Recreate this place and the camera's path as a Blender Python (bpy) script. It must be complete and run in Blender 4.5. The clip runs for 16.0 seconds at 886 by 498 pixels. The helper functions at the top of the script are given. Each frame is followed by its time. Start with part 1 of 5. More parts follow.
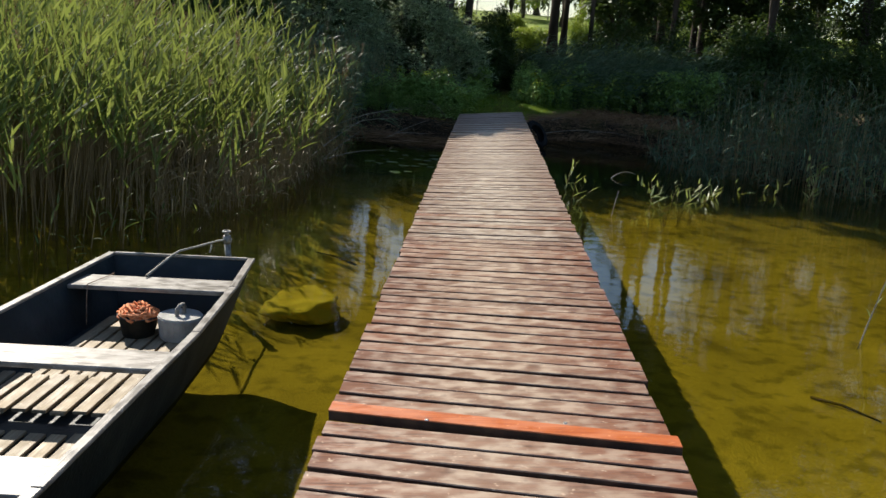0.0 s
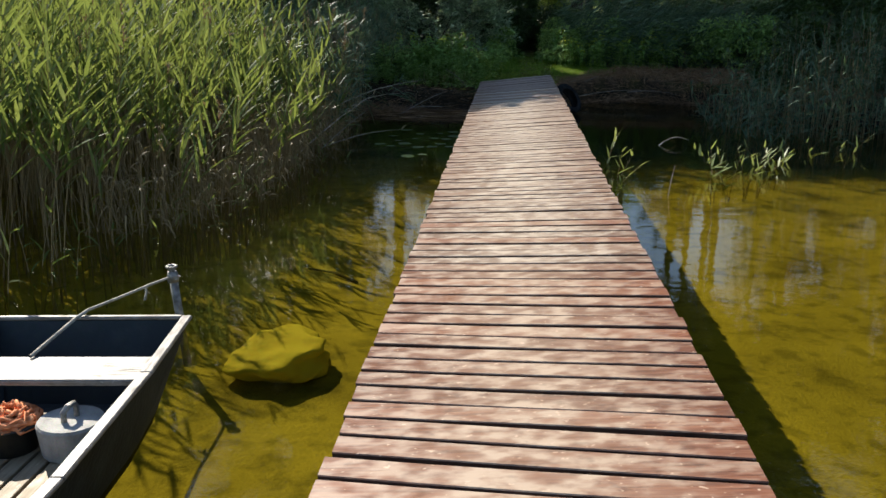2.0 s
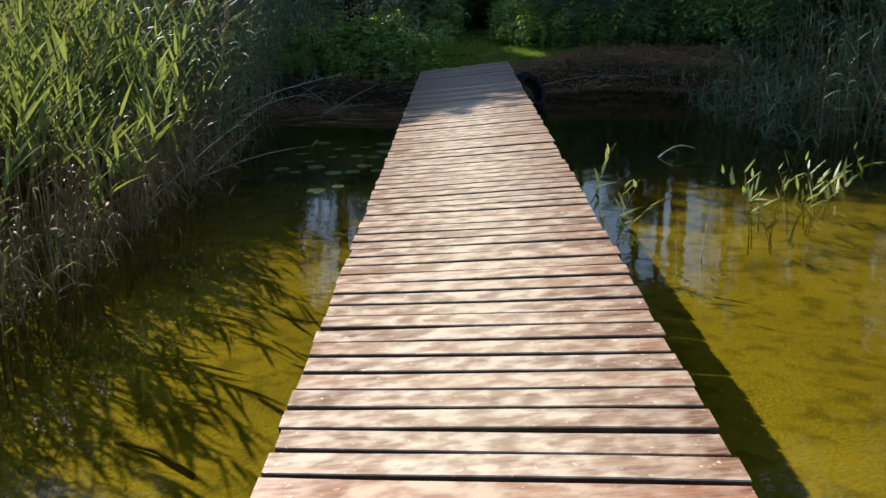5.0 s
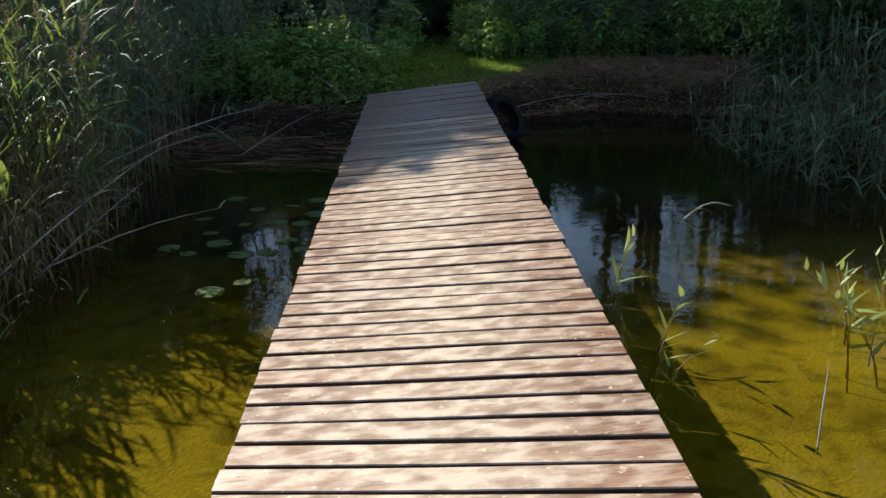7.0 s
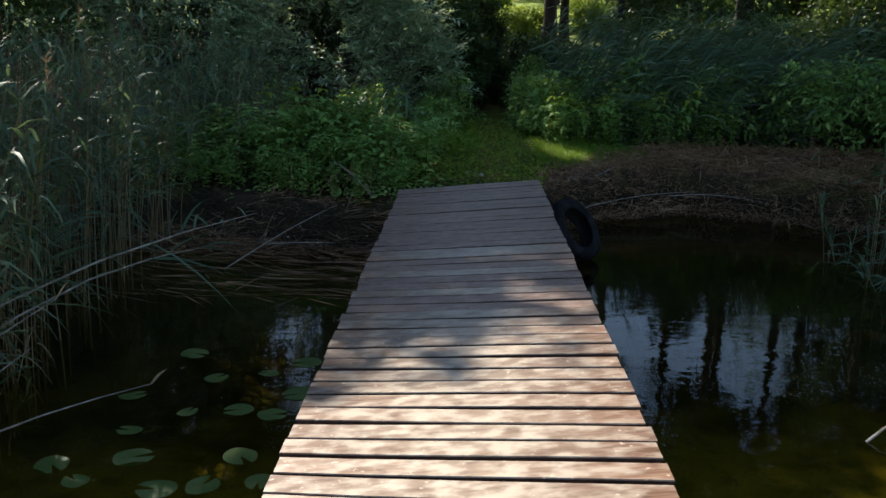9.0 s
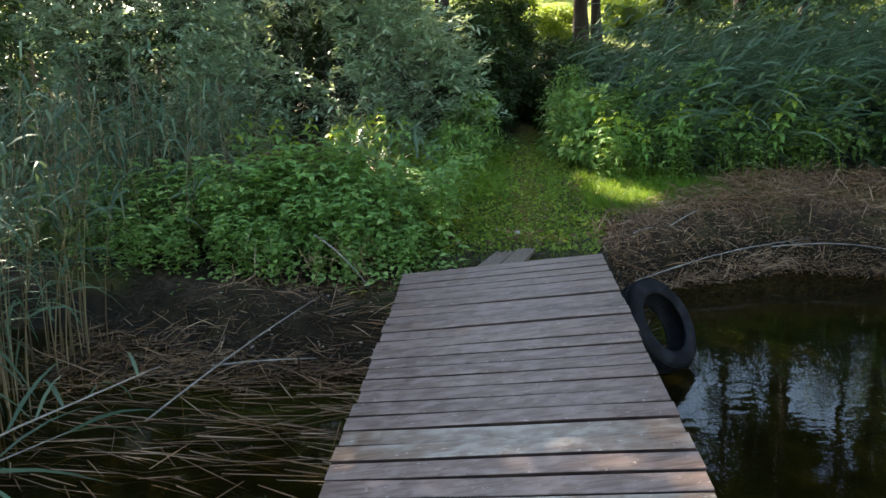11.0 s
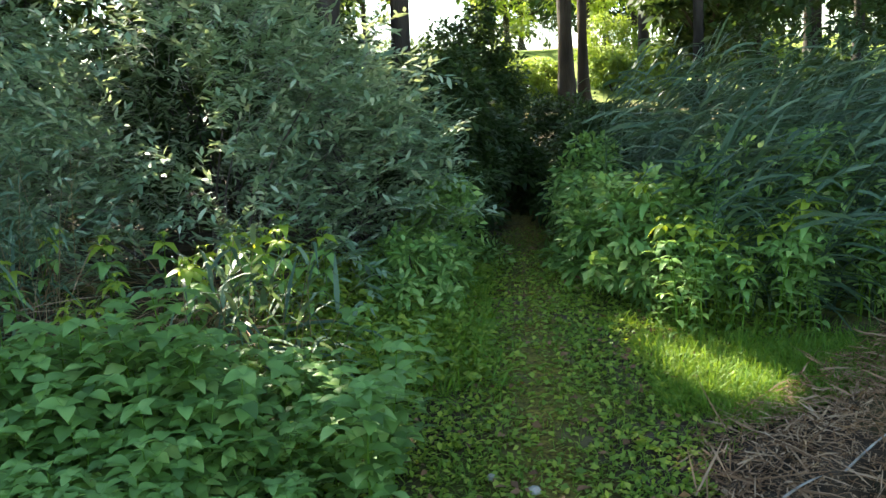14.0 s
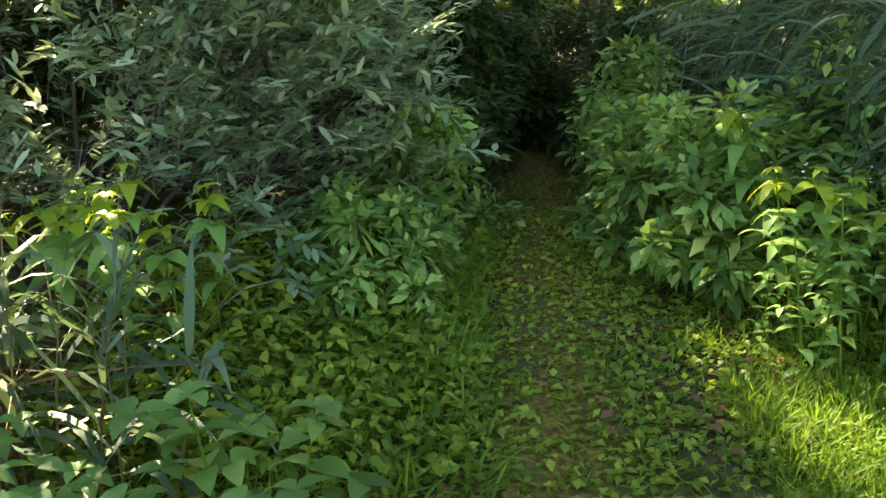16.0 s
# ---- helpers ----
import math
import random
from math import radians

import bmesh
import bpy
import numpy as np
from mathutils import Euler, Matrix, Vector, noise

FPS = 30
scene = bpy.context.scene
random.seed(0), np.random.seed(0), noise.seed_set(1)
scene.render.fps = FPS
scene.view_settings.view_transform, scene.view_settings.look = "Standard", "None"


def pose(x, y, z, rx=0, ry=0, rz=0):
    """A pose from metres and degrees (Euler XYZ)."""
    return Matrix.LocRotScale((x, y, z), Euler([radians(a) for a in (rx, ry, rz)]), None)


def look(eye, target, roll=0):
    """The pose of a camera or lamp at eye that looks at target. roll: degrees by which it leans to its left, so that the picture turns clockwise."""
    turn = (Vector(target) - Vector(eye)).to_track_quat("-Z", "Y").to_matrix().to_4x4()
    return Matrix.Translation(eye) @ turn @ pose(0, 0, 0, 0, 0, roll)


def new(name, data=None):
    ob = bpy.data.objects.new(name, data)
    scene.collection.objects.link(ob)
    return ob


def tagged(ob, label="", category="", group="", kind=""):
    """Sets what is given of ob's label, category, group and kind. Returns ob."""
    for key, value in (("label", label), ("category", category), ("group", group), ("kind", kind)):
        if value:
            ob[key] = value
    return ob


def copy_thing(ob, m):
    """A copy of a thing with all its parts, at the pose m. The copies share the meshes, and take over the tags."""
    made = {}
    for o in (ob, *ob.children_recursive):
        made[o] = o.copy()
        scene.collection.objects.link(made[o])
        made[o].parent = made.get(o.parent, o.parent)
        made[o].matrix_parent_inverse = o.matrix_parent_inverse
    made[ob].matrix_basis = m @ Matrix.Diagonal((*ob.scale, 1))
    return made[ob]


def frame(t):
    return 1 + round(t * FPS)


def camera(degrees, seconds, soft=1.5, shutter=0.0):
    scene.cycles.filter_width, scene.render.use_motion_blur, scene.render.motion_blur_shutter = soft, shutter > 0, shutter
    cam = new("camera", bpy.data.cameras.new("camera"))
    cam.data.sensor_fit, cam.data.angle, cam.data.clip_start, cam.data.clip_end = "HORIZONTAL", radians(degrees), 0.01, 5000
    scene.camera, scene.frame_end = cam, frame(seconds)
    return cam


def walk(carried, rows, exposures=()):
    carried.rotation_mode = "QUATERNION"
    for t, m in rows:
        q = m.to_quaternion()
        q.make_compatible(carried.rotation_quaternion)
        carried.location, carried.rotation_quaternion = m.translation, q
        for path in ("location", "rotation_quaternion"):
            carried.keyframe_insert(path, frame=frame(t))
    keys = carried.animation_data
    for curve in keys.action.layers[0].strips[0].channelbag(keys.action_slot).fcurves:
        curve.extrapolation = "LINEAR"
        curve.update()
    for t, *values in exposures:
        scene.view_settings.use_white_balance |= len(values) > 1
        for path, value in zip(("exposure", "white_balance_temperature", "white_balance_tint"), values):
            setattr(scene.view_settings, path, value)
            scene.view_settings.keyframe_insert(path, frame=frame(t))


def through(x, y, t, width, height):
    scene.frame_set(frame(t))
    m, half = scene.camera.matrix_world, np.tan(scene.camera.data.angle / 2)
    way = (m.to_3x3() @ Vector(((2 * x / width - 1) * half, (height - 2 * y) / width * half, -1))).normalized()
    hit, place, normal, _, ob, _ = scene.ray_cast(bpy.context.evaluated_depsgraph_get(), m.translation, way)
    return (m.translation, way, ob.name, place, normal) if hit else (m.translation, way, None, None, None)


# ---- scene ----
cam = camera(52.7, 16.0)
PATH = [
    (0, (-0.162, -2.313, 1.475), (-0.223, -0.367, 1.020), 4.8),
    (0.5, (-0.191, -1.807, 1.457), (-0.161, 0.145, 1.023), 5.4),
    (1, (-0.175, -1.352, 1.486), (-0.246, 0.593, 1.023), 3.4),
    (1.5, (-0.169, -0.844, 1.424), (-0.259, 1.101, 0.966), 1.9),
    (2, (-0.118, -0.322, 1.390), (-0.253, 1.601, 0.860), 0.8),
    (2.5, (-0.084, 0.180, 1.376), (-0.202, 2.103, 0.841), 1.0),
    (3, (-0.056, 0.791, 1.362), (-0.136, 2.704, 0.786), -0.2),
    (3.5, (-0.062, 1.371, 1.361), (-0.187, 3.269, 0.744), -0.0),
    (6, (-0.097, 4.691, 1.342), (-0.082, 6.609, 0.775), -0.8),
    (6.5, (-0.062, 5.402, 1.351), (-0.160, 7.309, 0.755), -2.3),
    (7, (-0.049, 6.031, 1.378), (0.000, 7.941, 0.788), -0.7),
    (7.5, (-0.018, 6.634, 1.495), (-0.009, 8.573, 1.005), -0.2),
    (8, (-0.043, 7.338, 1.482), (-0.011, 9.287, 1.036), 0.2),
    (8.5, (-0.006, 8.004, 1.467), (-0.083, 9.947, 0.999), 0.3),
    (9, (-0.009, 8.756, 1.465), (-0.059, 10.698, 0.988), 1.2),
    (11.3, (0.014, 11.876, 1.542), (-0.111, 13.818, 1.079), -2.8),
    (11.5, (-0.015, 12.178, 1.548), (-0.101, 14.107, 1.026), -2.5),
    (12, (-0.061, 12.925, 1.552), (-0.022, 14.855, 1.030), -0.9),
    (12.5, (0.001, 13.638, 1.564), (-0.087, 15.576, 1.077), -3.3),
    (12.7, (-0.054, 13.973, 1.570), (-0.158, 15.902, 1.053), -2.7),
    (13, (-0.059, 14.343, 1.534), (-0.100, 16.314, 1.202), -2.1),
    (13.5, (-0.029, 14.924, 1.516), (-0.110, 16.888, 1.147), -3.4),
    (14, (-0.042, 15.624, 1.490), (-0.117, 17.593, 1.147), -2.9),
    (14.5, (0.041, 16.325, 1.469), (0.114, 18.268, 1.003), -4.2),
    (15, (-0.040, 16.932, 1.487), (-0.073, 18.883, 1.049), -2.6),
    (15.5, (-0.059, 17.400, 1.494), (-0.055, 19.343, 1.021), -2.6),
    (16, (0.082, 17.902, 1.260), (-0.029, 19.835, 0.759), -2.9),
]
EXPOSURES = ((0, 0.5, 6500, 10), (1, 0.6, 6500, 10), (3, 0.88, 6500, 10), (3.6, 0.95, 6500, 10), (6, 0.8, 6500, 10), (8, 0.8, 6500, 10), (9, 0.9, 6500, 10), (11.5, 2.85, 7500, 11), (12, 3.1, 7300, 10), (12.5, 3.2, 7000, 9), (13, 2.85, 6700, 7), (14, 2.55, 6900, 6), (14.5, 2.6, 7400, 6), (15, 2.65, 7700, 6), (15.5, 2.5, 8200, 5), (16, 2.65, 8700, 6))
walk(cam, [(t, look(eye, target, roll)) for t, eye, target, roll in PATH], EXPOSURES)

# ---------------------------------------------------------------- light
SUN = Vector((-0.5, 0.64, 0.6)).normalized()
world = bpy.data.worlds.new("sky")
scene.world = world
world.use_nodes = True
wn = world.node_tree.nodes
sky = wn.new("ShaderNodeTexSky")
sky.sky_type = "NISHITA"
sky.sun_disc = False
sky.dust_density = 0.25
sky.sun_elevation = math.asin(SUN.z)
sky.sun_rotation = math.atan2(SUN.x, SUN.y)
wn["Background"].inputs["Strength"].default_value = 0.09
world.node_tree.links.new(sky.outputs["Color"], wn["Background"].inputs["Color"])
lamp = bpy.data.lights.new("sun", "SUN")
lamp.energy, lamp.angle, lamp.color = 5.0, radians(0.53), (1.0, 0.93, 0.8)
sun = new("sun", lamp)
sun.matrix_world = look(SUN * 60, (0, 0, 0))

# ---------------------------------------------------------------- materials
def rgba(c):
    return (c[0], c[1], c[2], 1)


def material(name, rough=0.6, metal=0.0, spec=0.5):
    m = bpy.data.materials.new(name)
    m.use_nodes = True
    b = m.node_tree.nodes["Principled BSDF"]
    b.inputs["Roughness"].default_value = rough
    b.inputs["Metallic"].default_value = metal
    b.inputs["Specular IOR Level"].default_value = spec
    return m, m.node_tree.nodes, m.node_tree.links, b


def ramp(nodes, stops):
    r = nodes.new("ShaderNodeValToRGB")
    el = r.color_ramp.elements
    while len(el) < len(stops):
        el.new(0.5)
    for e, (p, c) in zip(el, stops):
        e.position, e.color = p, rgba(c)
    return r


def noise_tex(nodes, links, scale, detail=4, stretch=None, space="Object"):
    n = nodes.new("ShaderNodeTexNoise")
    n.inputs["Scale"].default_value = scale
    n.inputs["Detail"].default_value = detail
    c = nodes.new("ShaderNodeTexCoord")
    if stretch:
        mp = nodes.new("ShaderNodeMapping")
        mp.inputs["Scale"].default_value = stretch
        links.new(c.outputs[space], mp.inputs["Vector"])
        links.new(mp.outputs["Vector"], n.inputs["Vector"])
        return n, mp
    links.new(c.outputs[space], n.inputs["Vector"])
    return n, None


def mix(nodes, links, fac, a, b, blend="MIX"):
    m = nodes.new("ShaderNodeMix")
    m.data_type, m.blend_type = "RGBA", blend
    for sock, v in ((m.inputs[0], fac), (m.inputs[6], a), (m.inputs[7], b)):
        if isinstance(v, (int, float)):
            sock.default_value = v
        elif isinstance(v, tuple):
            sock.default_value = rgba(v)
        else:
            links.new(v, sock)
    return m.outputs[2]


def bump(nodes, links, height, b, strength=0.3, distance=0.01):
    n = nodes.new("ShaderNodeBump")
    n.inputs["Strength"].default_value, n.inputs["Distance"].default_value = strength, distance
    links.new(height, n.inputs["Height"])
    links.new(n.outputs["Normal"], b.inputs["Normal"])


def speckled(name, dark, mid, light, scale=8.0, rough=0.7, metal=0.0, relief=0.4, distance=0.01, stretch=None, spec=0.5):
    """A surface whose colour varies coarsely and finely."""
    m, n, l, b = material(name, rough, metal, spec)
    t, _ = noise_tex(n, l, scale, 6, stretch)
    r = ramp(n, [(0.3, dark), (0.5, mid), (0.72, light)])
    l.new(t.outputs["Fac"], r.inputs["Fac"])
    f, _ = noise_tex(n, l, scale * 9, 3, stretch)
    l.new(mix(n, l, 0.25, r.outputs["Color"], f.outputs["Color"], "OVERLAY"), b.inputs["Base Color"])
    bump(n, l, f.outputs["Fac"], b, relief, distance)
    return m


def leaf_material(name, dark, mid, light, rough=0.45, through=0.35, patch=0.6):
    """Foliage: each leaf its own tone, patches of tone over the plant, light shining through."""
    m, n, l, b = material(name, rough, 0, 0.35)
    g = n.new("ShaderNodeNewGeometry")
    r = ramp(n, [(0.0, dark), (0.55, mid), (1.0, light)])
    t, _ = noise_tex(n, l, patch, 3)
    add = n.new("ShaderNodeMath")
    add.operation = "MULTIPLY_ADD"
    l.new(t.outputs["Fac"], add.inputs[0])
    add.inputs[1].default_value = 0.7
    sc = n.new("ShaderNodeMath")
    sc.operation = "MULTIPLY_ADD"
    l.new(g.outputs["Random Per Island"], sc.inputs[0])
    sc.inputs[1].default_value, sc.inputs[2].default_value = 0.75, -0.25
    l.new(sc.outputs[0], add.inputs[2])
    l.new(add.outputs[0], r.inputs["Fac"])
    l.new(r.outputs["Color"], b.inputs["Base Color"])
    tr = n.new("ShaderNodeBsdfTranslucent")
    warm = n.new("ShaderNodeMixRGB")
    warm.inputs[0].default_value = 0.55
    warm.inputs[2].default_value = (light[0] * 1.5, light[1] * 1.5, light[2] * 0.8, 1)
    l.new(r.outputs["Color"], warm.inputs[1])
    l.new(warm.outputs[0], tr.inputs["Color"])
    ms = n.new("ShaderNodeMixShader")
    ms.inputs[0].default_value = through
    l.new(b.outputs[0], ms.inputs[1])
    l.new(tr.outputs[0], ms.inputs[2])
    l.new(ms.outputs[0], n["Material Output"].inputs["Surface"])
    return m


def plank_material(name, dark, mid, light, rough=0.42, wear=(0.42, 0.36, 0.3), amount=0.5, tread=0.0):
    """Board with grain along its length, worn pale patches and dark knots; tone by the board."""
    m, n, l, b = material(name, rough, 0, 0.6)
    info = n.new("ShaderNodeObjectInfo")
    grain, mp = noise_tex(n, l, 3.0, 8, (1.6, 26.0, 26.0))
    shift = n.new("ShaderNodeCombineXYZ")
    mul = n.new("ShaderNodeMath")
    mul.operation = "MULTIPLY"
    mul.inputs[1].default_value = 40.0
    l.new(info.outputs["Random"], mul.inputs[0])
    for k in range(3):
        l.new(mul.outputs[0], shift.inputs[k])
    l.new(shift.outputs[0], mp.inputs["Location"])
    r = ramp(n, [(0.28, dark), (0.5, mid), (0.75, light)])
    l.new(grain.outputs["Fac"], r.inputs["Fac"])
    tone = ramp(n, [(0.0, (0.74, 0.73, 0.73)), (0.5, (0.92, 0.91, 0.91)), (1.0, (1.1, 1.08, 1.06))])
    l.new(info.outputs["Random"], tone.inputs["Fac"])
    col = mix(n, l, 1.0, r.outputs["Color"], tone.outputs["Color"], "MULTIPLY")
    worn, wm = noise_tex(n, l, 10.0, 9, (1.0, 1.7, 1.0))
    l.new(shift.outputs[0], wm.inputs["Location"])
    wr = ramp(n, [(0.44, (0, 0, 0)), (0.62, (1, 1, 1))])
    l.new(worn.outputs["Fac"], wr.inputs["Fac"])
    f = n.new("ShaderNodeMath")
    f.operation = "MULTIPLY"
    f.inputs[1].default_value = amount
    l.new(wr.outputs["Color"], f.inputs[0])
    if tread:
        co, sp = n.new("ShaderNodeTexCoord"), n.new("ShaderNodeSeparateXYZ")
        l.new(co.outputs["Object"], sp.inputs[0])
        ab = n.new("ShaderNodeMath")
        ab.operation = "ABSOLUTE"
        l.new(sp.outputs["X"], ab.inputs[0])
        mr = n.new("ShaderNodeMapRange")
        mr.inputs["From Min"].default_value, mr.inputs["From Max"].default_value = 0.62, 0.12
        mr.inputs["To Min"].default_value, mr.inputs["To Max"].default_value = 0.0, tread
        l.new(ab.outputs[0], mr.inputs["Value"])
        wide = n.new("ShaderNodeMath")
        wide.operation = "MULTIPLY_ADD"
        l.new(mr.outputs[0], wide.inputs[0])
        l.new(worn.outputs["Fac"], wide.inputs[1])
        l.new(f.outputs[0], wide.inputs[2])
        wide.use_clamp = True
        f = wide
    col = mix(n, l, f.outputs[0], col, wear)
    spots, sm = noise_tex(n, l, 14.0, 2, (1.0, 1.4, 1.0))
    l.new(shift.outputs[0], sm.inputs["Location"])
    sr = ramp(n, [(0.3, (0.45, 0.42, 0.4)), (0.4, (1, 1, 1))])
    l.new(spots.outputs["Fac"], sr.inputs["Fac"])
    col = mix(n, l, 0.45, col, sr.outputs["Color"], "MULTIPLY")
    fleck, fm = noise_tex(n, l, 38.0, 3, (1.0, 1.2, 1.0))
    l.new(shift.outputs[0], fm.inputs["Location"])
    fr = ramp(n, [(0.66, (0, 0, 0)), (0.72, (0.75, 0.75, 0.75))])
    l.new(fleck.outputs["Fac"], fr.inputs["Fac"])
    col = mix(n, l, fr.outputs["Color"], col, tuple(min(0.75, 1.45 * c) for c in wear))
    l.new(col, b.inputs["Base Color"])
    rr = ramp(n, [(0.3, (rough - 0.08,) * 3), (0.7, (rough + 0.2,) * 3)])
    l.new(worn.outputs["Fac"], rr.inputs["Fac"])
    l.new(rr.outputs["Color"], b.inputs["Roughness"])
    bump(n, l, grain.outputs["Fac"], b, 0.35, 0.004)
    return m


M = {}
M["deck_red"] = plank_material("red_brown_stained_board", (0.1, 0.042, 0.023), (0.22, 0.09, 0.048), (0.32, 0.155, 0.09), 0.36, (0.44, 0.325, 0.235), 0.45, 1.0)
M["deck_grey"] = plank_material("grey_weathered_board", (0.1, 0.06, 0.042), (0.22, 0.135, 0.098), (0.33, 0.22, 0.17), 0.5, (0.43, 0.31, 0.25), 0.5, 0.5)
M["gangplank"] = plank_material("dirty_brown_plank", (0.1, 0.065, 0.04), (0.2, 0.135, 0.09), (0.29, 0.205, 0.145), 0.6, (0.31, 0.23, 0.17), 0.4)
M["deck_brown"] = plank_material("faded_brown_board", (0.12, 0.06, 0.035), (0.24, 0.135, 0.085), (0.37, 0.25, 0.175), 0.36, (0.5, 0.41, 0.32), 0.5, 1.05)
M["deck_orange"] = plank_material("orange_painted_board", (0.42, 0.1, 0.025), (0.52, 0.13, 0.03), (0.6, 0.18, 0.05), 0.4, (0.55, 0.2, 0.08), 0.2)
M["beam"] = speckled("wet_dark_timber", (0.02, 0.016, 0.012), (0.05, 0.038, 0.028), (0.09, 0.07, 0.05), 5, 0.7)
# Board sides and undersides: the shade of the gaps put into the colour
M["board_edge"] = speckled("gap_shaded_board_edge", (0.02, 0.01, 0.006), (0.045, 0.022, 0.014), (0.09, 0.05, 0.032), 7, 0.8)
M["nail"] = speckled("bright_nail_steel", (0.4, 0.38, 0.35), (0.6, 0.58, 0.54), (0.75, 0.73, 0.7), 40, 0.35, 0.8)
M["boat_out"] = speckled("dark_green_boat_paint", (0.005, 0.008, 0.009), (0.01, 0.015, 0.016), (0.024, 0.03, 0.028), 4, 0.7, spec=0.15)
M["boat_in"] = speckled("dark_blue_boat_paint", (0.008, 0.012, 0.015), (0.013, 0.021, 0.026), (0.036, 0.044, 0.048), 3, 0.5, spec=0.3)
M["boat_wood"] = plank_material("silver_grey_boat_board", (0.1, 0.085, 0.072), (0.2, 0.175, 0.15), (0.32, 0.29, 0.26), 0.36, (0.4, 0.37, 0.34), 0.45)
M["sunken_wood"] = speckled("waterlogged_branch", (0.08, 0.06, 0.02), (0.14, 0.1, 0.035), (0.2, 0.15, 0.05), 6, 0.8)
M["slat"] = plank_material("tan_floor_slat", (0.2, 0.14, 0.08), (0.33, 0.25, 0.15), (0.45, 0.36, 0.23), 0.6, (0.42, 0.35, 0.24), 0.4)
M["concrete"] = speckled("pale_concrete", (0.3, 0.29, 0.27), (0.42, 0.41, 0.38), (0.52, 0.51, 0.48), 12, 0.85)
M["rubber"] = speckled("black_tyre_rubber", (0.006, 0.006, 0.007), (0.012, 0.013, 0.015), (0.026, 0.027, 0.028), 8, 0.8, spec=0.15)
M["iron"] = speckled("weathered_galvanised_pipe", (0.12, 0.11, 0.1), (0.28, 0.27, 0.25), (0.42, 0.4, 0.37), 20, 0.5, 0.6)
M["rope_orange"] = speckled("faded_orange_rope", (0.7, 0.19, 0.06), (0.85, 0.29, 0.11), (0.9, 0.45, 0.24), 30, 0.8)
M["rope_faded"] = speckled("faded_brown_cord", (0.14, 0.08, 0.05), (0.24, 0.15, 0.1), (0.34, 0.24, 0.18), 30, 0.85)
M["rope_grey"] = speckled("pale_old_rope", (0.25, 0.23, 0.19), (0.42, 0.39, 0.33), (0.55, 0.52, 0.45), 40, 0.85)
M["bucket"] = speckled("dark_plastic", (0.015, 0.015, 0.015), (0.03, 0.032, 0.03), (0.06, 0.06, 0.055), 10, 0.5)
M["stone"] = speckled("pale_shore_stone", (0.25, 0.22, 0.17), (0.42, 0.38, 0.31), (0.6, 0.55, 0.46), 9, 0.85)
M["sunk"] = speckled("algae_covered_stone", (0.42, 0.34, 0.04), (0.66, 0.54, 0.075), (0.76, 0.64, 0.11), 4, 0.85)
M["bark"] = speckled("dark_tree_bark", (0.02, 0.016, 0.012), (0.05, 0.04, 0.03), (0.1, 0.08, 0.065), 3, 0.9, 0, 0.8, 0.03, (1, 1, 0.25))
M["twig"] = speckled("grey_dead_stick", (0.16, 0.14, 0.11), (0.28, 0.25, 0.21), (0.42, 0.39, 0.34), 12, 0.8)
M["straw"] = leaf_material("dry_reed_straw", (0.09, 0.045, 0.022), (0.28, 0.155, 0.075), (0.56, 0.4, 0.25), 0.75, 0.1, 1.2)
M["debris"] = leaf_material("dark_wet_plant_debris", (0.012, 0.008, 0.005), (0.04, 0.026, 0.015), (0.17, 0.12, 0.08), 0.6, 0.05, 2.5)
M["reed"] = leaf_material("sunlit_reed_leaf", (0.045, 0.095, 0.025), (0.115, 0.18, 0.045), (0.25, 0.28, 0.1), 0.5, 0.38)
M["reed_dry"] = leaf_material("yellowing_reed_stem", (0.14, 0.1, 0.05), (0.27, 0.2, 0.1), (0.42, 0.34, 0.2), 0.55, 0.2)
# Reed leaf again, darker and bluer: the bank's shade put into its colour
M["reed_shaded"] = leaf_material("shaded_bluish_reed_leaf", (0.025, 0.06, 0.032), (0.08, 0.145, 0.08), (0.22, 0.3, 0.17), 0.55, 0.22)
M["clump"] = leaf_material("pale_young_reed_leaf", (0.1, 0.16, 0.04), (0.2, 0.27, 0.08), (0.38, 0.42, 0.2), 0.45, 0.3)
M["plume"] = leaf_material("brown_reed_plume", (0.1, 0.06, 0.05), (0.16, 0.1, 0.08), (0.22, 0.15, 0.11), 0.8, 0.3)
M["willow"] = leaf_material("grey_green_willow_leaf", (0.03, 0.065, 0.038), (0.2, 0.32, 0.19), (0.62, 0.68, 0.48), 0.58, 0.28, 2.2)
M["nettle"] = leaf_material("fresh_green_herb_leaf", (0.03, 0.08, 0.022), (0.19, 0.36, 0.095), (0.5, 0.62, 0.21), 0.5, 0.3, 0.9)
M["yellowish"] = leaf_material("yellow_green_broad_leaf", (0.1, 0.19, 0.02), (0.29, 0.39, 0.045), (0.58, 0.58, 0.065), 0.45, 0.38, 1.4)
M["ground_leaf"] = leaf_material("low_ground_leaf", (0.05, 0.13, 0.016), (0.2, 0.31, 0.04), (0.42, 0.46, 0.06), 0.5, 0.3, 1.1)
M["grass"] = leaf_material("grass_blade", (0.05, 0.14, 0.015), (0.13, 0.27, 0.028), (0.27, 0.35, 0.045), 0.55, 0.35, 0.7)
# Leaf in two tones: shade put into the dark one, sunlight into the bright
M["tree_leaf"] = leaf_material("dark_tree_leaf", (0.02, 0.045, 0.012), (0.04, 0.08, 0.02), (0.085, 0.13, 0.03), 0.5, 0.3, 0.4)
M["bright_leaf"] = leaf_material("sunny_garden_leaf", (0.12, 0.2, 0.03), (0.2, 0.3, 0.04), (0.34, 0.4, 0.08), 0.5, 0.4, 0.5)
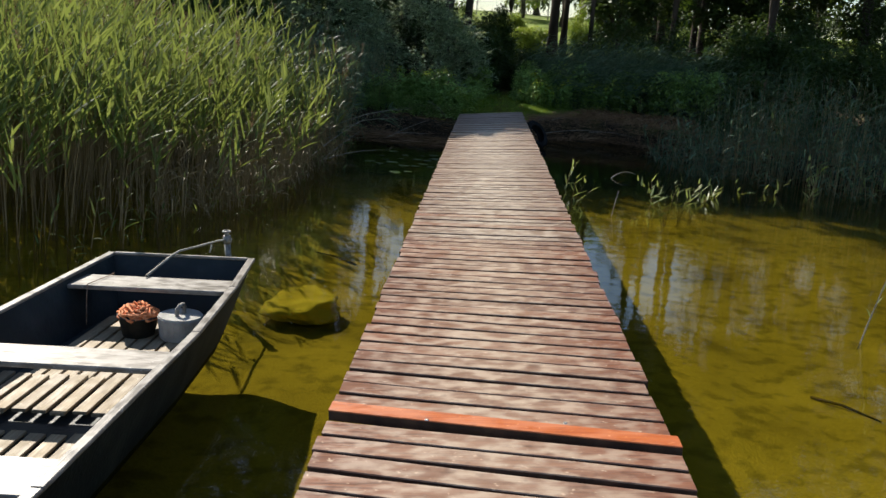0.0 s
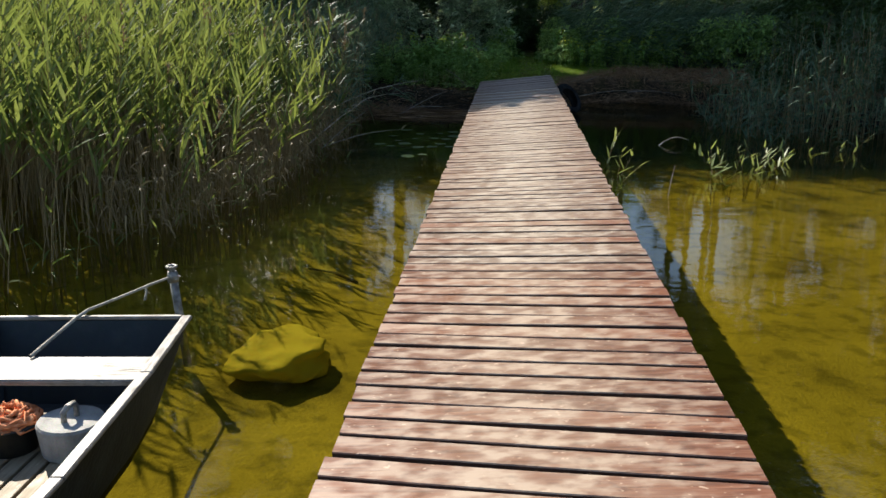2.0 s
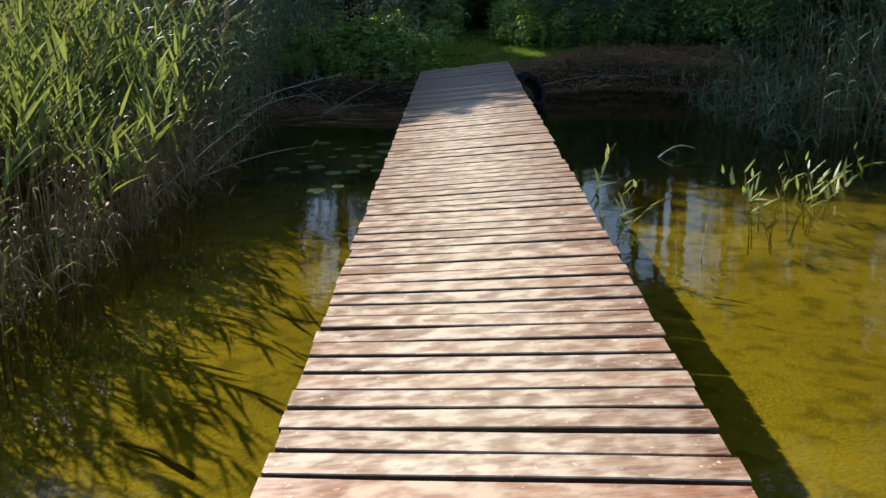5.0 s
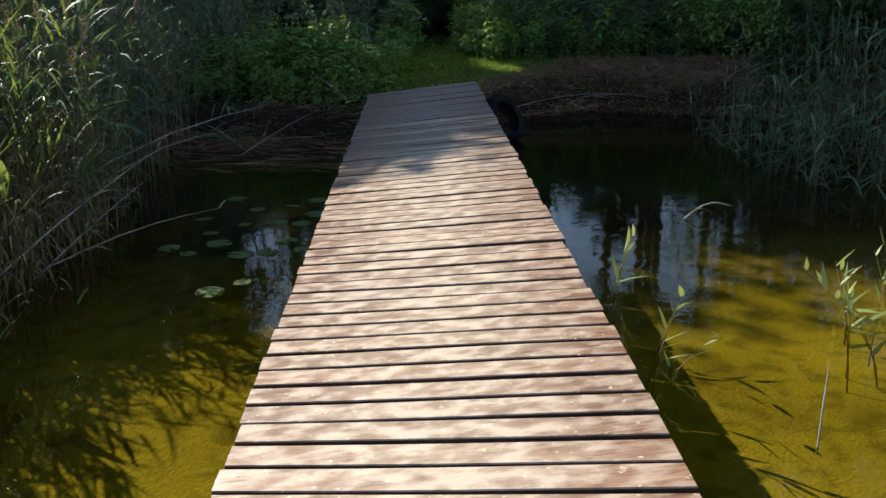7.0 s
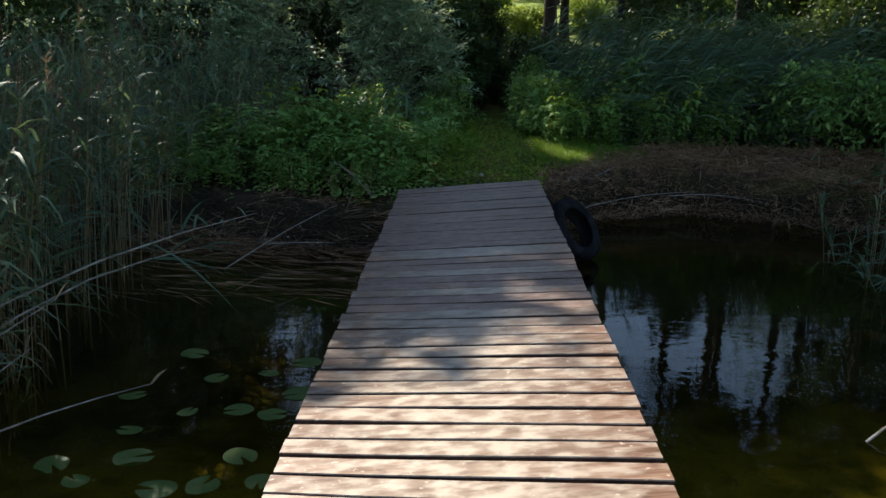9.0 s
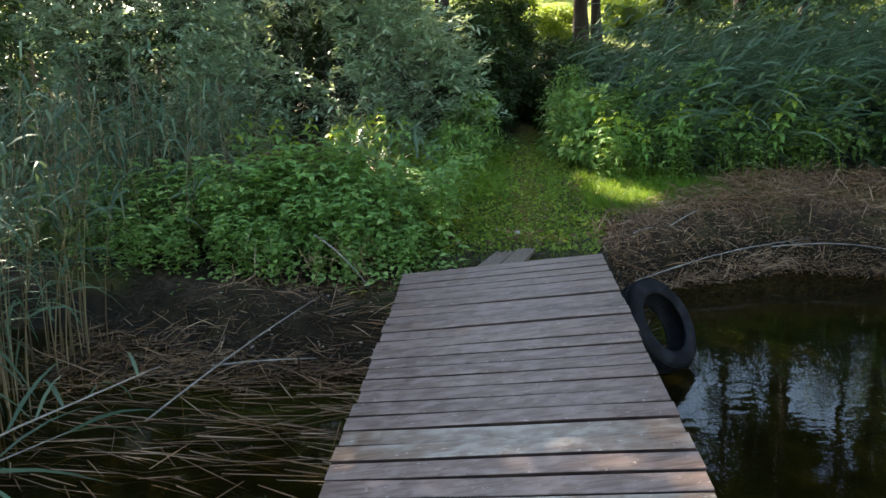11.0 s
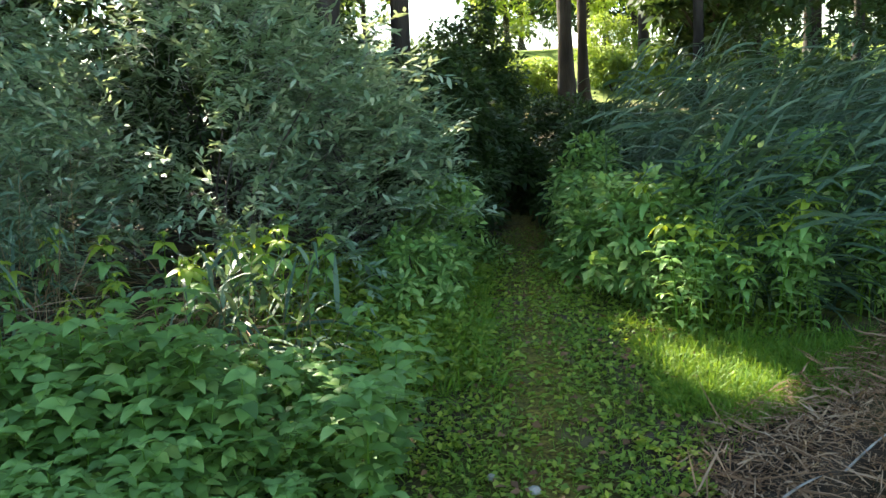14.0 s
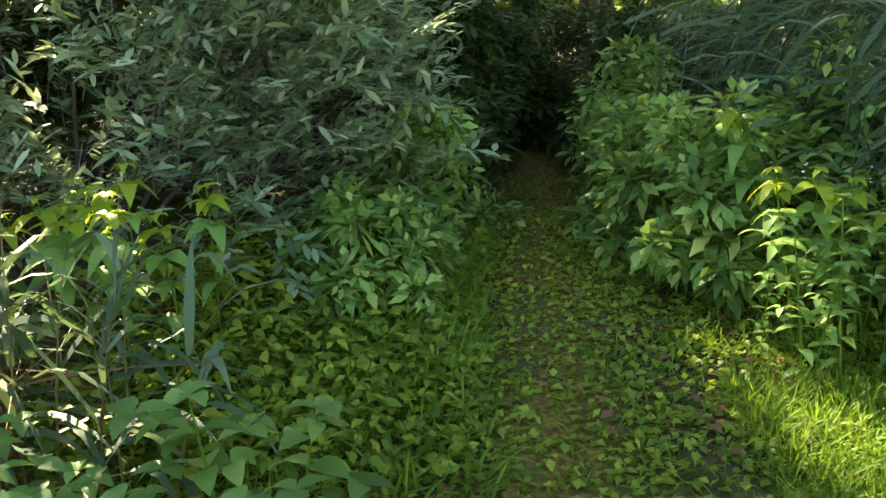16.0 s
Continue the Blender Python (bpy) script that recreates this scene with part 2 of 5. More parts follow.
M["lily"] = leaf_material("lily_pad", (0.02, 0.055, 0.014), (0.05, 0.11, 0.022), (0.12, 0.17, 0.04), 0.4, 0.1, 2.0)
M["yellow_leaf"] = leaf_material("fallen_yellow_leaf", (0.4, 0.36, 0.07), (0.5, 0.46, 0.1), (0.58, 0.52, 0.14), 0.6, 0.2, 3.0)
M["dead_leaf"] = leaf_material("brown_dead_leaf", (0.12, 0.06, 0.03), (0.22, 0.11, 0.05), (0.36, 0.2, 0.1), 0.6, 0.15, 3.0)
M["petal"] = leaf_material("white_petal", (0.6, 0.6, 0.52), (0.7, 0.7, 0.62), (0.8, 0.8, 0.72), 0.6, 0.2, 3.0)
M["fence"] = speckled("grey_fence_wire", (0.2, 0.2, 0.2), (0.35, 0.35, 0.34), (0.5, 0.5, 0.48), 10, 0.5, 0.6)


def water_material():
    m = bpy.data.materials.new("still_lake_water")
    m.use_nodes = True
    n, l = m.node_tree.nodes, m.node_tree.links
    n.remove(n["Principled BSDF"])
    clear = n.new("ShaderNodeBsdfTransparent")
    clear.inputs["Color"].default_value = (0.56, 0.54, 0.27, 1)
    gloss = n.new("ShaderNodeBsdfGlossy")
    gloss.inputs["Roughness"].default_value = 0.02
    facing = n.new("ShaderNodeLayerWeight")
    facing.inputs["Blend"].default_value = 0.5
    power = n.new("ShaderNodeMath")
    power.operation = "POWER"
    power.inputs[1].default_value = 5.0
    l.new(facing.outputs["Facing"], power.inputs[0])
    fres = n.new("ShaderNodeMath")
    fres.operation = "MULTIPLY_ADD"
    fres.inputs[1].default_value, fres.inputs[2].default_value = 0.98, 0.02
    l.new(power.outputs[0], fres.inputs[0])
    ms = n.new("ShaderNodeMixShader")
    a, _ = noise_tex(n, l, 2.2, 2, (1.0, 1.6, 1.0))
    c, _ = noise_tex(n, l, 11.0, 2, (1.0, 1.8, 1.0))
    add = n.new("ShaderNodeMath")
    add.operation = "MULTIPLY_ADD"
    add.inputs[1].default_value = 0.22
    l.new(c.outputs["Fac"], add.inputs[0])
    l.new(a.outputs["Fac"], add.inputs[2])
    bp = n.new("ShaderNodeBump")
    bp.inputs["Strength"].default_value, bp.inputs["Distance"].default_value = 0.13, 0.02
    l.new(add.outputs[0], bp.inputs["Height"])
    l.new(bp.outputs["Normal"], gloss.inputs["Normal"])
    l.new(bp.outputs["Normal"], facing.inputs["Normal"])
    l.new(fres.outputs[0], ms.inputs[0])
    l.new(clear.outputs[0], ms.inputs[1])
    l.new(gloss.outputs[0], ms.inputs[2])
    l.new(ms.outputs[0], n["Material Output"].inputs["Surface"])
    return m


def ground_material():
    """Ochre lake bed below the water line, brown soil and moss above, a trodden path, lawn far up."""
    m, n, l, b = material("lake_bed_and_bank", 0.9, 0, 0.2)
    g = n.new("ShaderNodeNewGeometry")
    sep = n.new("ShaderNodeSeparateXYZ")
    l.new(g.outputs["Position"], sep.inputs[0])

    def span(src, lo, hi):
        r = n.new("ShaderNodeMapRange")
        r.inputs["From Min"].default_value, r.inputs["From Max"].default_value = lo, hi
        l.new(src, r.inputs["Value"])
        return r.outputs[0]

    big, _ = noise_tex(n, l, 0.9, 5)
    mid, _ = noise_tex(n, l, 5.0, 6)
    fine, _ = noise_tex(n, l, 45.0, 4)
    bed = ramp(n, [(0.3, (0.2, 0.155, 0.026)), (0.42, (0.38, 0.3, 0.05)), (0.6, (0.46, 0.365, 0.06)), (0.75, (0.54, 0.43, 0.085))])
    l.new(big.outputs["Fac"], bed.inputs["Fac"])
    weed = ramp(n, [(0.36, (0.3, 0.32, 0.3)), (0.5, (1, 1, 1))])
    l.new(mid.outputs["Fac"], weed.inputs["Fac"])
    bedc = mix(n, l, 0.55, bed.outputs["Color"], weed.outputs["Color"], "MULTIPLY")
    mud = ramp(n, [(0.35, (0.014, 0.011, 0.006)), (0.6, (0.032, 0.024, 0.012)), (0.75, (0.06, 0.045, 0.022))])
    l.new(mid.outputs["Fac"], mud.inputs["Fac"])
    mud_shade_reach = n.new("ShaderNodeMath")
    mud_shade_reach.operation = "MULTIPLY_ADD"
    mud_shade_reach.inputs[1].default_value = 5.0
    l.new(big.outputs["Fac"], mud_shade_reach.inputs[0])
    l.new(sep.outputs["Y"], mud_shade_reach.inputs[2])
    # Bed turns dark towards the bank: mud, with the trees' shade put in too
    bedc = mix(n, l, span(mud_shade_reach.outputs[0], 14.4, 17.0), bedc, mud.outputs["Color"])
    soil = ramp(n, [(0.3, (0.03, 0.022, 0.015)), (0.5, (0.075, 0.052, 0.034)), (0.7, (0.15, 0.11, 0.075))])
    l.new(mid.outputs["Fac"], soil.inputs["Fac"])
    moss = ramp(n, [(0.3, (0.035, 0.05, 0.01)), (0.55, (0.1, 0.12, 0.02)), (0.75, (0.22, 0.18, 0.035))])
    l.new(mid.outputs["Fac"], moss.inputs["Fac"])
    land = mix(n, l, span(big.outputs["Fac"], 0.45, 0.62), soil.outputs["Color"], moss.outputs["Color"])
    side = n.new("ShaderNodeMath")
    side.operation = "MULTIPLY_ADD"
    side.inputs[1].default_value, side.inputs[2].default_value = -0.06, 0.95
    l.new(sep.outputs["Y"], side.inputs[0])
    off = n.new("ShaderNodeMath")
    off.operation = "ADD"
    l.new(sep.outputs["X"], off.inputs[0])
    l.new(side.outputs[0], off.inputs[1])
    ab = n.new("ShaderNodeMath")
    ab.operation = "ABSOLUTE"
    l.new(off.outputs[0], ab.inputs[0])
    wob = n.new("ShaderNodeMath")
    wob.operation = "MULTIPLY_ADD"
    wob.inputs[1].default_value = 1.1
    l.new(mid.outputs["Fac"], wob.inputs[0])
    l.new(ab.outputs[0], wob.inputs[2])
    trod = ramp(n, [(0.3, (0.05, 0.04, 0.012)), (0.5, (0.19, 0.135, 0.03)), (0.6, (0.26, 0.225, 0.036)), (0.75, (0.34, 0.24, 0.06))])
    l.new(fine.outputs["Fac"], trod.inputs["Fac"])
    land = mix(n, l, span(wob.outputs[0], 0.5, 0.9), trod.outputs["Color"], land)
    lawn = ramp(n, [(0.3, (0.16, 0.24, 0.04)), (0.7, (0.32, 0.38, 0.09))])
    l.new(big.outputs["Fac"], lawn.inputs["Fac"])
    land = mix(n, l, span(sep.outputs["Y"], 43, 47), land, lawn.outputs["Color"])
    land = mix(n, l, span(sep.outputs["Z"], -0.42, -0.12), mud.outputs["Color"], land)
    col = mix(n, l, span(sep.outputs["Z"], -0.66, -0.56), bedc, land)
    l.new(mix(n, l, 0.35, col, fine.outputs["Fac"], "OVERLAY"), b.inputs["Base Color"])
    bump(n, l, fine.outputs["Fac"], b, 0.6, 0.02)
    return m


M["water"] = water_material()
M["ground"] = ground_material()

# ---------------------------------------------------------------- mesh helpers
rng = np.random.default_rng(7)


def mesh_of(name, verts, faces, mat, smooth=False):
    me = bpy.data.meshes.new(name)
    verts = np.asarray(verts, dtype=np.float32)
    faces = np.asarray(faces, dtype=np.int32)
    k = faces.shape[1]
    me.vertices.add(len(verts))
    me.vertices.foreach_set("co", verts.ravel())
    me.loops.add(faces.size)
    me.loops.foreach_set("vertex_index", faces.ravel())
    me.polygons.add(len(faces))
    me.polygons.foreach_set("loop_start", np.arange(0, faces.size, k, dtype=np.int32))
    me.polygons.foreach_set("loop_total", np.full(len(faces), k, dtype=np.int32))
    me.update(calc_edges=True)
    me.validate()
    if smooth:
        me.polygons.foreach_set("use_smooth", np.ones(len(me.polygons), dtype=bool))
    me.materials.append(mat)
    return me


def link(name, me, parent=None, label=""):
    ob = new(name, me)
    if parent is not None:
        ob.parent = parent
    if label:
        tagged(ob, label)
    return ob


def part(name, bm, mat, parent, label="", smooth=False):
    me = bpy.data.meshes.new(name)
    bm.to_mesh(me)
    bm.free()
    if smooth:
        for p in me.polygons:
            p.use_smooth = True
    me.materials.append(mat)
    return link(name, me, parent, label)


def thing(name, label, category, place=(0, 0, 0), group="", kind=""):
    ob = new(name)
    ob.empty_display_size = 0.1
    ob.location = place
    return tagged(ob, label, category, group, kind)


def box(bm, size, m=None, bevel=0.0):
    r = bmesh.ops.create_cube(bm, size=1.0)["verts"]
    bmesh.ops.scale(bm, vec=size, verts=r)
    if bevel:
        es = list({e for v in r for e in v.link_edges})
        got = bmesh.ops.bevel(bm, geom=es, offset=bevel, segments=1, affect="EDGES")
        r = list({v for f in got["faces"] for v in f.verts} | {v for v in r if v.is_valid})
        r = [v for v in bm.verts if v in set(r)]
    if m is not None:
        bmesh.ops.transform(bm, matrix=m, verts=r)
    return r


def tube(points, radii, sides=6, cap=True):
    """Verts and quads of a tapered tube along points."""
    bm = bmesh.new()
    rings = []
    for i, p in enumerate(points):
        p = Vector(p)
        a, c = Vector(points[max(i - 1, 0)]), Vector(points[min(i + 1, len(points) - 1)])
        q = (c - a).to_track_quat("Z", "Y")
        r = radii[i] if hasattr(radii, "__len__") else radii
        rings.append([bm.verts.new(p + q @ Vector((math.cos(t) * r, math.sin(t) * r, 0))) for t in (2 * math.pi * k / sides for k in range(sides))])
    for a, c in zip(rings, rings[1:]):
        for k in range(sides):
            bm.faces.new((a[k], a[(k + 1) % sides], c[(k + 1) % sides], c[k]))
    if cap:
        bm.faces.new(rings[0][::-1])
        bm.faces.new(rings[-1])
    return bm


def unit(v):
    return v / np.maximum(np.linalg.norm(v, axis=-1, keepdims=True), 1e-6)


def blades(origin, way, length, width, droop, segs=4, shape="reed", fold=0.0, twist=None):
    """Curved leaf strips: verts and quads. Arrays of N origins, directions, lengths, widths and droops."""
    n = len(origin)
    origin, way = np.asarray(origin, float), unit(np.asarray(way, float))
    length, width, droop = (np.broadcast_to(np.asarray(a, float), (n,)) for a in (length, width, droop))
    side = unit(np.cross(way, (0, 0, 1.0)) + 1e-4)
    up = np.cross(side, way)
    if twist is None:
        twist = rng.normal(0, 0.45, n)
    s2 = side * np.cos(twist)[:, None] + up * np.sin(twist)[:, None]
    nrm = unit(np.cross(s2, way))
    s = np.linspace(0, 1, segs + 1)
    if shape == "reed":
        w = np.interp(s, [0, 0.12, 0.4, 1], [0.55, 1, 0.9, 0.03])
    elif shape == "oval":
        w = np.interp(s, [0, 0.18, 0.42, 0.75, 1], [0.06, 0.72, 1, 0.6, 0.02])
    else:
        w = np.interp(s, [0, 0.3, 0.6, 1], [0.12, 1, 0.85, 0.04])
    cols = (-1, 1) if not fold else (-1, 0, 1)
    out = np.empty((n, segs + 1, len(cols), 3))
    for i, t in enumerate(s):
        p = origin + way * (length * t)[:, None]
        p[:, 2] -= droop * length * t * t
        for j, c in enumerate(cols):
            q = p + s2 * (0.5 * c * width * w[i])[:, None]
            if fold:
                q = q + nrm * (abs(c) * fold * width * w[i])[:, None]
            out[:, i, j] = q
    k = len(cols)
    quads = []
    for i in range(segs):
        for j in range(k - 1):
            quads.append((i * k + j, i * k + j + 1, (i + 1) * k + j + 1, (i + 1) * k + j))
    quads = np.array(quads)
    faces = (np.arange(n) * (segs + 1) * k)[:, None, None] + quads[None]
    return out.reshape(-1, 3), faces.reshape(-1, 4)


def join(*chunks):
    vs, fs, base = [], [], 0
    for v, f in chunks:
        vs.append(v)
        fs.append(f + base)
        base += len(v)
    return np.concatenate(vs), np.concatenate(fs)


def stalks(base, tip_off, height, radius, bend, segs=5):
    """Verts and quads of thin three-sided stems."""
    n = len(base)
    base = np.asarray(base, float)
    off = np.asarray(tip_off, float)

    def at(i, t):
        p = base[i].copy()
        p[..., 0] += off[i, 0] * t ** bend
        p[..., 1] += off[i, 1] * t ** bend
        p[..., 2] += height[i] * t
        return p

    ids = np.arange(n)
    ring = np.array([(math.cos(a), math.sin(a), 0) for a in (0, 2.09, 4.19)])
    out = np.empty((n, segs + 1, 3, 3))
    for k in range(segs + 1):
        t = k / segs
        c = at(ids, t)
        out[:, k] = c[:, None] + ring[None] * (radius * (1 - 0.75 * t))[:, None, None]
    quads = np.array([(k * 3 + j, k * 3 + (j + 1) % 3, (k + 1) * 3 + (j + 1) % 3, (k + 1) * 3 + j) for k in range(segs) for j in range(3)])
    faces = (ids * (segs + 1) * 3)[:, None, None] + quads[None]
    return out.reshape(-1, 3), faces.reshape(-1, 4)


WATER = -0.62
SHORE_X = (-60, -8, -3, -2, -1.2, -0.7, 0, 0.6, 1, 1.5, 2.6, 4.4, 6, 9, 14, 60)
SHORE_Y = (19, 18.6, 17.9, 17.4, 17.1, 17.1, 17.3, 17.7, 18.35, 18.9, 19.3, 18.5, 16.5, 15.2, 14, 12)
LAND_Y = (12, 16, 18.7, 19.5, 20.6, 22.4, 25, 30, 38, 44, 52, 60, 90, 400)
LAND_Z = (-0.4, -0.33, -0.25, -0.18, -0.08, 0.02, 0.13, 0.28, 0.45, 0.8, 2.1, 3.3, 4.6, 9)


def ground_z(x, y):
    x, y = np.asarray(x, float), np.asarray(y, float)
    d = y - np.interp(x, SHORE_X, SHORE_Y)
    deep = WATER - np.clip(-d * 0.11, 0, 0.35) - 0.02
    t = np.clip(d / 0.55, 0, 1)
    t = t * t * (3 - 2 * t)
    bumps = 0.025 * np.sin(2.3 * x + 1.1 * y) * np.cos(1.7 * y - 0.6 * x) + 0.012 * np.sin(7.1 * x - 3 * y) * np.sin(5.3 * y)
    return deep * (1 - t) + np.interp(y, LAND_Y, LAND_Z) * t + bumps


def on_ground(x, y, dz=0.0):
    return np.stack([x, y, ground_z(x, y) + dz], -1)


# ---------------------------------------------------------------- ground, water
gx = np.concatenate([-np.geomspace(400, 8.5, 40), np.arange(-8, 8.01, 0.09), np.geomspace(8.5, 400, 40)])
gy = np.concatenate([-np.geomspace(400, 4, 30), np.arange(-3, 13, 0.25), np.arange(13, 27, 0.1), np.geomspace(27.2, 600, 60)])
X, Y = np.meshgrid(gx, gy)
idx = np.arange(X.size).reshape(X.shape)
quads = np.stack([idx[:-1, :-1], idx[:-1, 1:], idx[1:, 1:], idx[1:, :-1]], -1).reshape(-1, 4)
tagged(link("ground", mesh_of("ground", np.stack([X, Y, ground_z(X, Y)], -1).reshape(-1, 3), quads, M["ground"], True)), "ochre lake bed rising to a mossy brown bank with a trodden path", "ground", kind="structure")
tagged(link("water", mesh_of("water", [(-400, -400, WATER), (400, -400, WATER), (400, 21, WATER), (-400, 21, WATER)], [(0, 1, 2, 3)], M["water"])), "shallow clear olive lake water with faint ripples", "water", kind="structure")

# ---------------------------------------------------------------- pier
HALF, PITCH, SKEW = 0.675, 0.1432, -0.26


def tilt_z(y):
    return 0.053 * (1 + 0.6 * max(0.0, min(y, 18)) / 17) / HALF


pier = thing("pier", "long narrow red-brown wooden pier of slightly uneven cross boards", "pier")


def board_mesh(name, length, width, thick, mat, wob):
    """One board along x, with eased edges and slightly crooked ends."""
    bm = bmesh.new()
    nx = 5
    prof = [(-width / 2, -thick), (-width / 2, -0.004), (-width / 2 + 0.003, 0), (width / 2 - 0.003, 0), (width / 2, -0.004), (width / 2, -thick)]
    rows = []
    for i in range(nx):
        u = i / (nx - 1)
        x = (u - 0.5) * length
        dy, dz = wob * math.sin(3 * u + wob * 900), 0.5 * wob * math.cos(4 * u + wob * 500)
        rows.append([bm.verts.new((x, a + dy + x * SKEW / (2 * HALF), c + dz)) for a, c in prof])
    k = len(prof)
    for a, c in zip(rows, rows[1:]):
        for j in range(k):
            f = bm.faces.new((a[j], c[j], c[(j + 1) % k], a[(j + 1) % k]))
            # sides and underside take the gap-shade colour
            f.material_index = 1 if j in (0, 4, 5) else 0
    bm.faces.new(rows[0])
    bm.faces.new(rows[-1][::-1])
    me = bpy.data.meshes.new(name)
    bm.to_mesh(me)
    bm.free()
    me.materials.append(mat)
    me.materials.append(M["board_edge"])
    return me


red = [board_mesh("board", 1.345 + 0.006 * k, 0.12 + 0.002 * (k % 3), 0.034, M["deck_red"], 0.002 + 0.001 * k) for k in range(5)]
grey = [board_mesh("board", 1.345 + 0.006 * k, 0.12 + 0.002 * (k % 3), 0.034, M["deck_grey"], 0.002 + 0.001 * k) for k in range(5)]
brown = [board_mesh("board", 1.345 + 0.006 * k, 0.12 + 0.002 * (k % 3), 0.034, M["deck_brown"], 0.002 + 0.001 * k) for k in range(5)]
pr = random.Random(3)
ORANGE_Y = 0.994
yb = 17.30
while yb > -5.6:
    if abs(yb - ORANGE_Y) > 0.06:
        pool = grey if yb > 13.6 + pr.uniform(-1.2, 1.2) else brown if yb > 5.0 + pr.uniform(-1.3, 1.3) else red
        ob = link("board", pool[pr.randrange(5)], pier)
        s = tilt_z(yb)
        ob.matrix_local = Matrix.Translation((pr.uniform(-0.006, 0.006), yb + pr.uniform(-0.004, 0.004), pr.uniform(-0.003, 0.003))) @ Matrix.Rotation(pr.uniform(-0.004, 0.004), 4, "Z") @ Matrix.Rotation(-math.atan(s), 4, "Y")
    yb -= PITCH
ob = link("replacement_board", board_mesh("replacement_board", 1.38, 0.1, 0.045, M["deck_orange"], 0.002), pier, "newer board painted bright orange")
ob.matrix_local = Matrix.Translation((0.005, ORANGE_Y, 0.018)) @ Matrix.Rotation(-0.01, 4, "Z") @ Matrix.Rotation(-math.atan(tilt_z(2)), 4, "Y")
for nx_ in (-0.28, 0.27):
    bm = bmesh.new()
    bmesh.ops.create_cone(bm, cap_ends=True, segments=10, radius1=0.009, radius2=0.006, depth=0.004)
    nb = part("nail", bm, M["nail"], ob, "shiny nail head")
    nb.location = (nx_, 0.008, 0.0025)
for xs in (-0.45, 0.45):
    bm = bmesh.new()
    box(bm, (0.07, 22.8, 0.13))
    b = part("beam", bm, M["beam"], pier, "dark wet long beam")
    b.location = (xs, 5.8, -0.105 + xs * 0.115)
for y in np.arange(-5.0, 17.2, 2.3):
    for xs in (-0.52, 0.52):
        p = part("pile", tube([(0, 0, -1.5), (0, 0, -0.12 + xs * 0.1)], [0.055, 0.05], 10), M["beam"], pier, "dark wet round pile", True)
        p.location = (xs, y, 0)
    bm = bmesh.new()
    box(bm, (1.15, 0.06, 0.1))
    c = part("cross_beam", bm, M["beam"], pier, "dark wet cross beam")
    c.location = (0, y, -0.225)
    c.rotation_euler = (0, -math.atan(0.1), 0)

# ---------------------------------------------------------------- plants: makers
def reeds(name, label, base, height, leaf="reed", stem="reed_dry", lean=(0.0, 0.0), spread=0.25, leaves=9, low=0.25, leaf_len=(0.28, 0.5), leaf_w=0.022, plume=0.12, kind="stuff", wind=(0.5, -0.2), droop=0.35, bend=1.8, rise=0.0):
    """A stand of reeds: stems, long arching leaves, a few brown plumes."""
    n = len(base)
    height = np.asarray(height, float)
    off = rng.normal(0, spread, (n, 2)) * 0.5 + np.asarray(lean)
    sv, sf = stalks(base, off, height, np.full(n, 0.0065), bend)
    t = thing(name, label, "reeds", kind=kind)
    link("stems" if kind else "stem", mesh_of("stems", sv, sf, M[stem]), t, "yellowish reed stems" if kind else "")
    ids = np.repeat(np.arange(n), leaves)
    tt = np.tile(np.linspace(low, 0.98, leaves), n) + rng.uniform(-0.04, 0.04, n * leaves)
    o = np.stack([base[ids, 0] + off[ids, 0] * tt ** bend, base[ids, 1] + off[ids, 1] * tt ** bend, base[ids, 2] + height[ids] * tt], -1)
    a = rng.uniform(0, 2 * math.pi, n * leaves)
    lift = rise + np.interp(tt, [0.2, 1], [0.5, 1.4]) + rng.normal(0, 0.2, n * leaves)
    w = np.stack([np.cos(a) + wind[0], np.sin(a) + wind[1], lift], -1)
    ln = rng.uniform(*leaf_len, n * leaves) * np.interp(tt, [0.2, 0.6, 1], [0.75, 1.1, 0.7])
    lv, lf = blades(o, w, ln, leaf_w * rng.uniform(0.7, 1.25, n * leaves), droop * rng.uniform(0.4, 1.9, n * leaves), 4, "reed")
    link("leaves" if kind else "foliage", mesh_of("leaves", lv, lf, M[leaf]), t)
    k = np.nonzero(rng.random(n) < plume)[0]
    if len(k):
        ids = np.repeat(k, 26)
        o = np.stack([base[ids, 0] + off[ids, 0], base[ids, 1] + off[ids, 1], base[ids, 2] + height[ids]], -1)
        o[:, 2] += rng.uniform(-0.05, 0.14, len(ids))
        w = np.stack([rng.normal(0.4, 0.4, len(ids)), rng.normal(-0.1, 0.4, len(ids)), rng.uniform(0.4, 1.4, len(ids))], -1)
        pv, pf = blades(o, w, rng.uniform(0.06, 0.12, len(ids)), 0.008, 0.4, 2, "reed")
        link("plumes", mesh_of("plumes", pv, pf, M["plume"]), t, "feathery brown plumes")
    return t


def scatter(n, x0, x1, y0, y1, keep=None):
    x, y = rng.uniform(x0, x1, n), rng.uniform(y0, y1, n)
    if keep is not None:
        k = keep(x, y)
        x, y = x[k], y[k]
    return x, y


def in_water(x, y):
    return np.stack([x, y, np.minimum(ground_z(x, y), WATER)], -1)


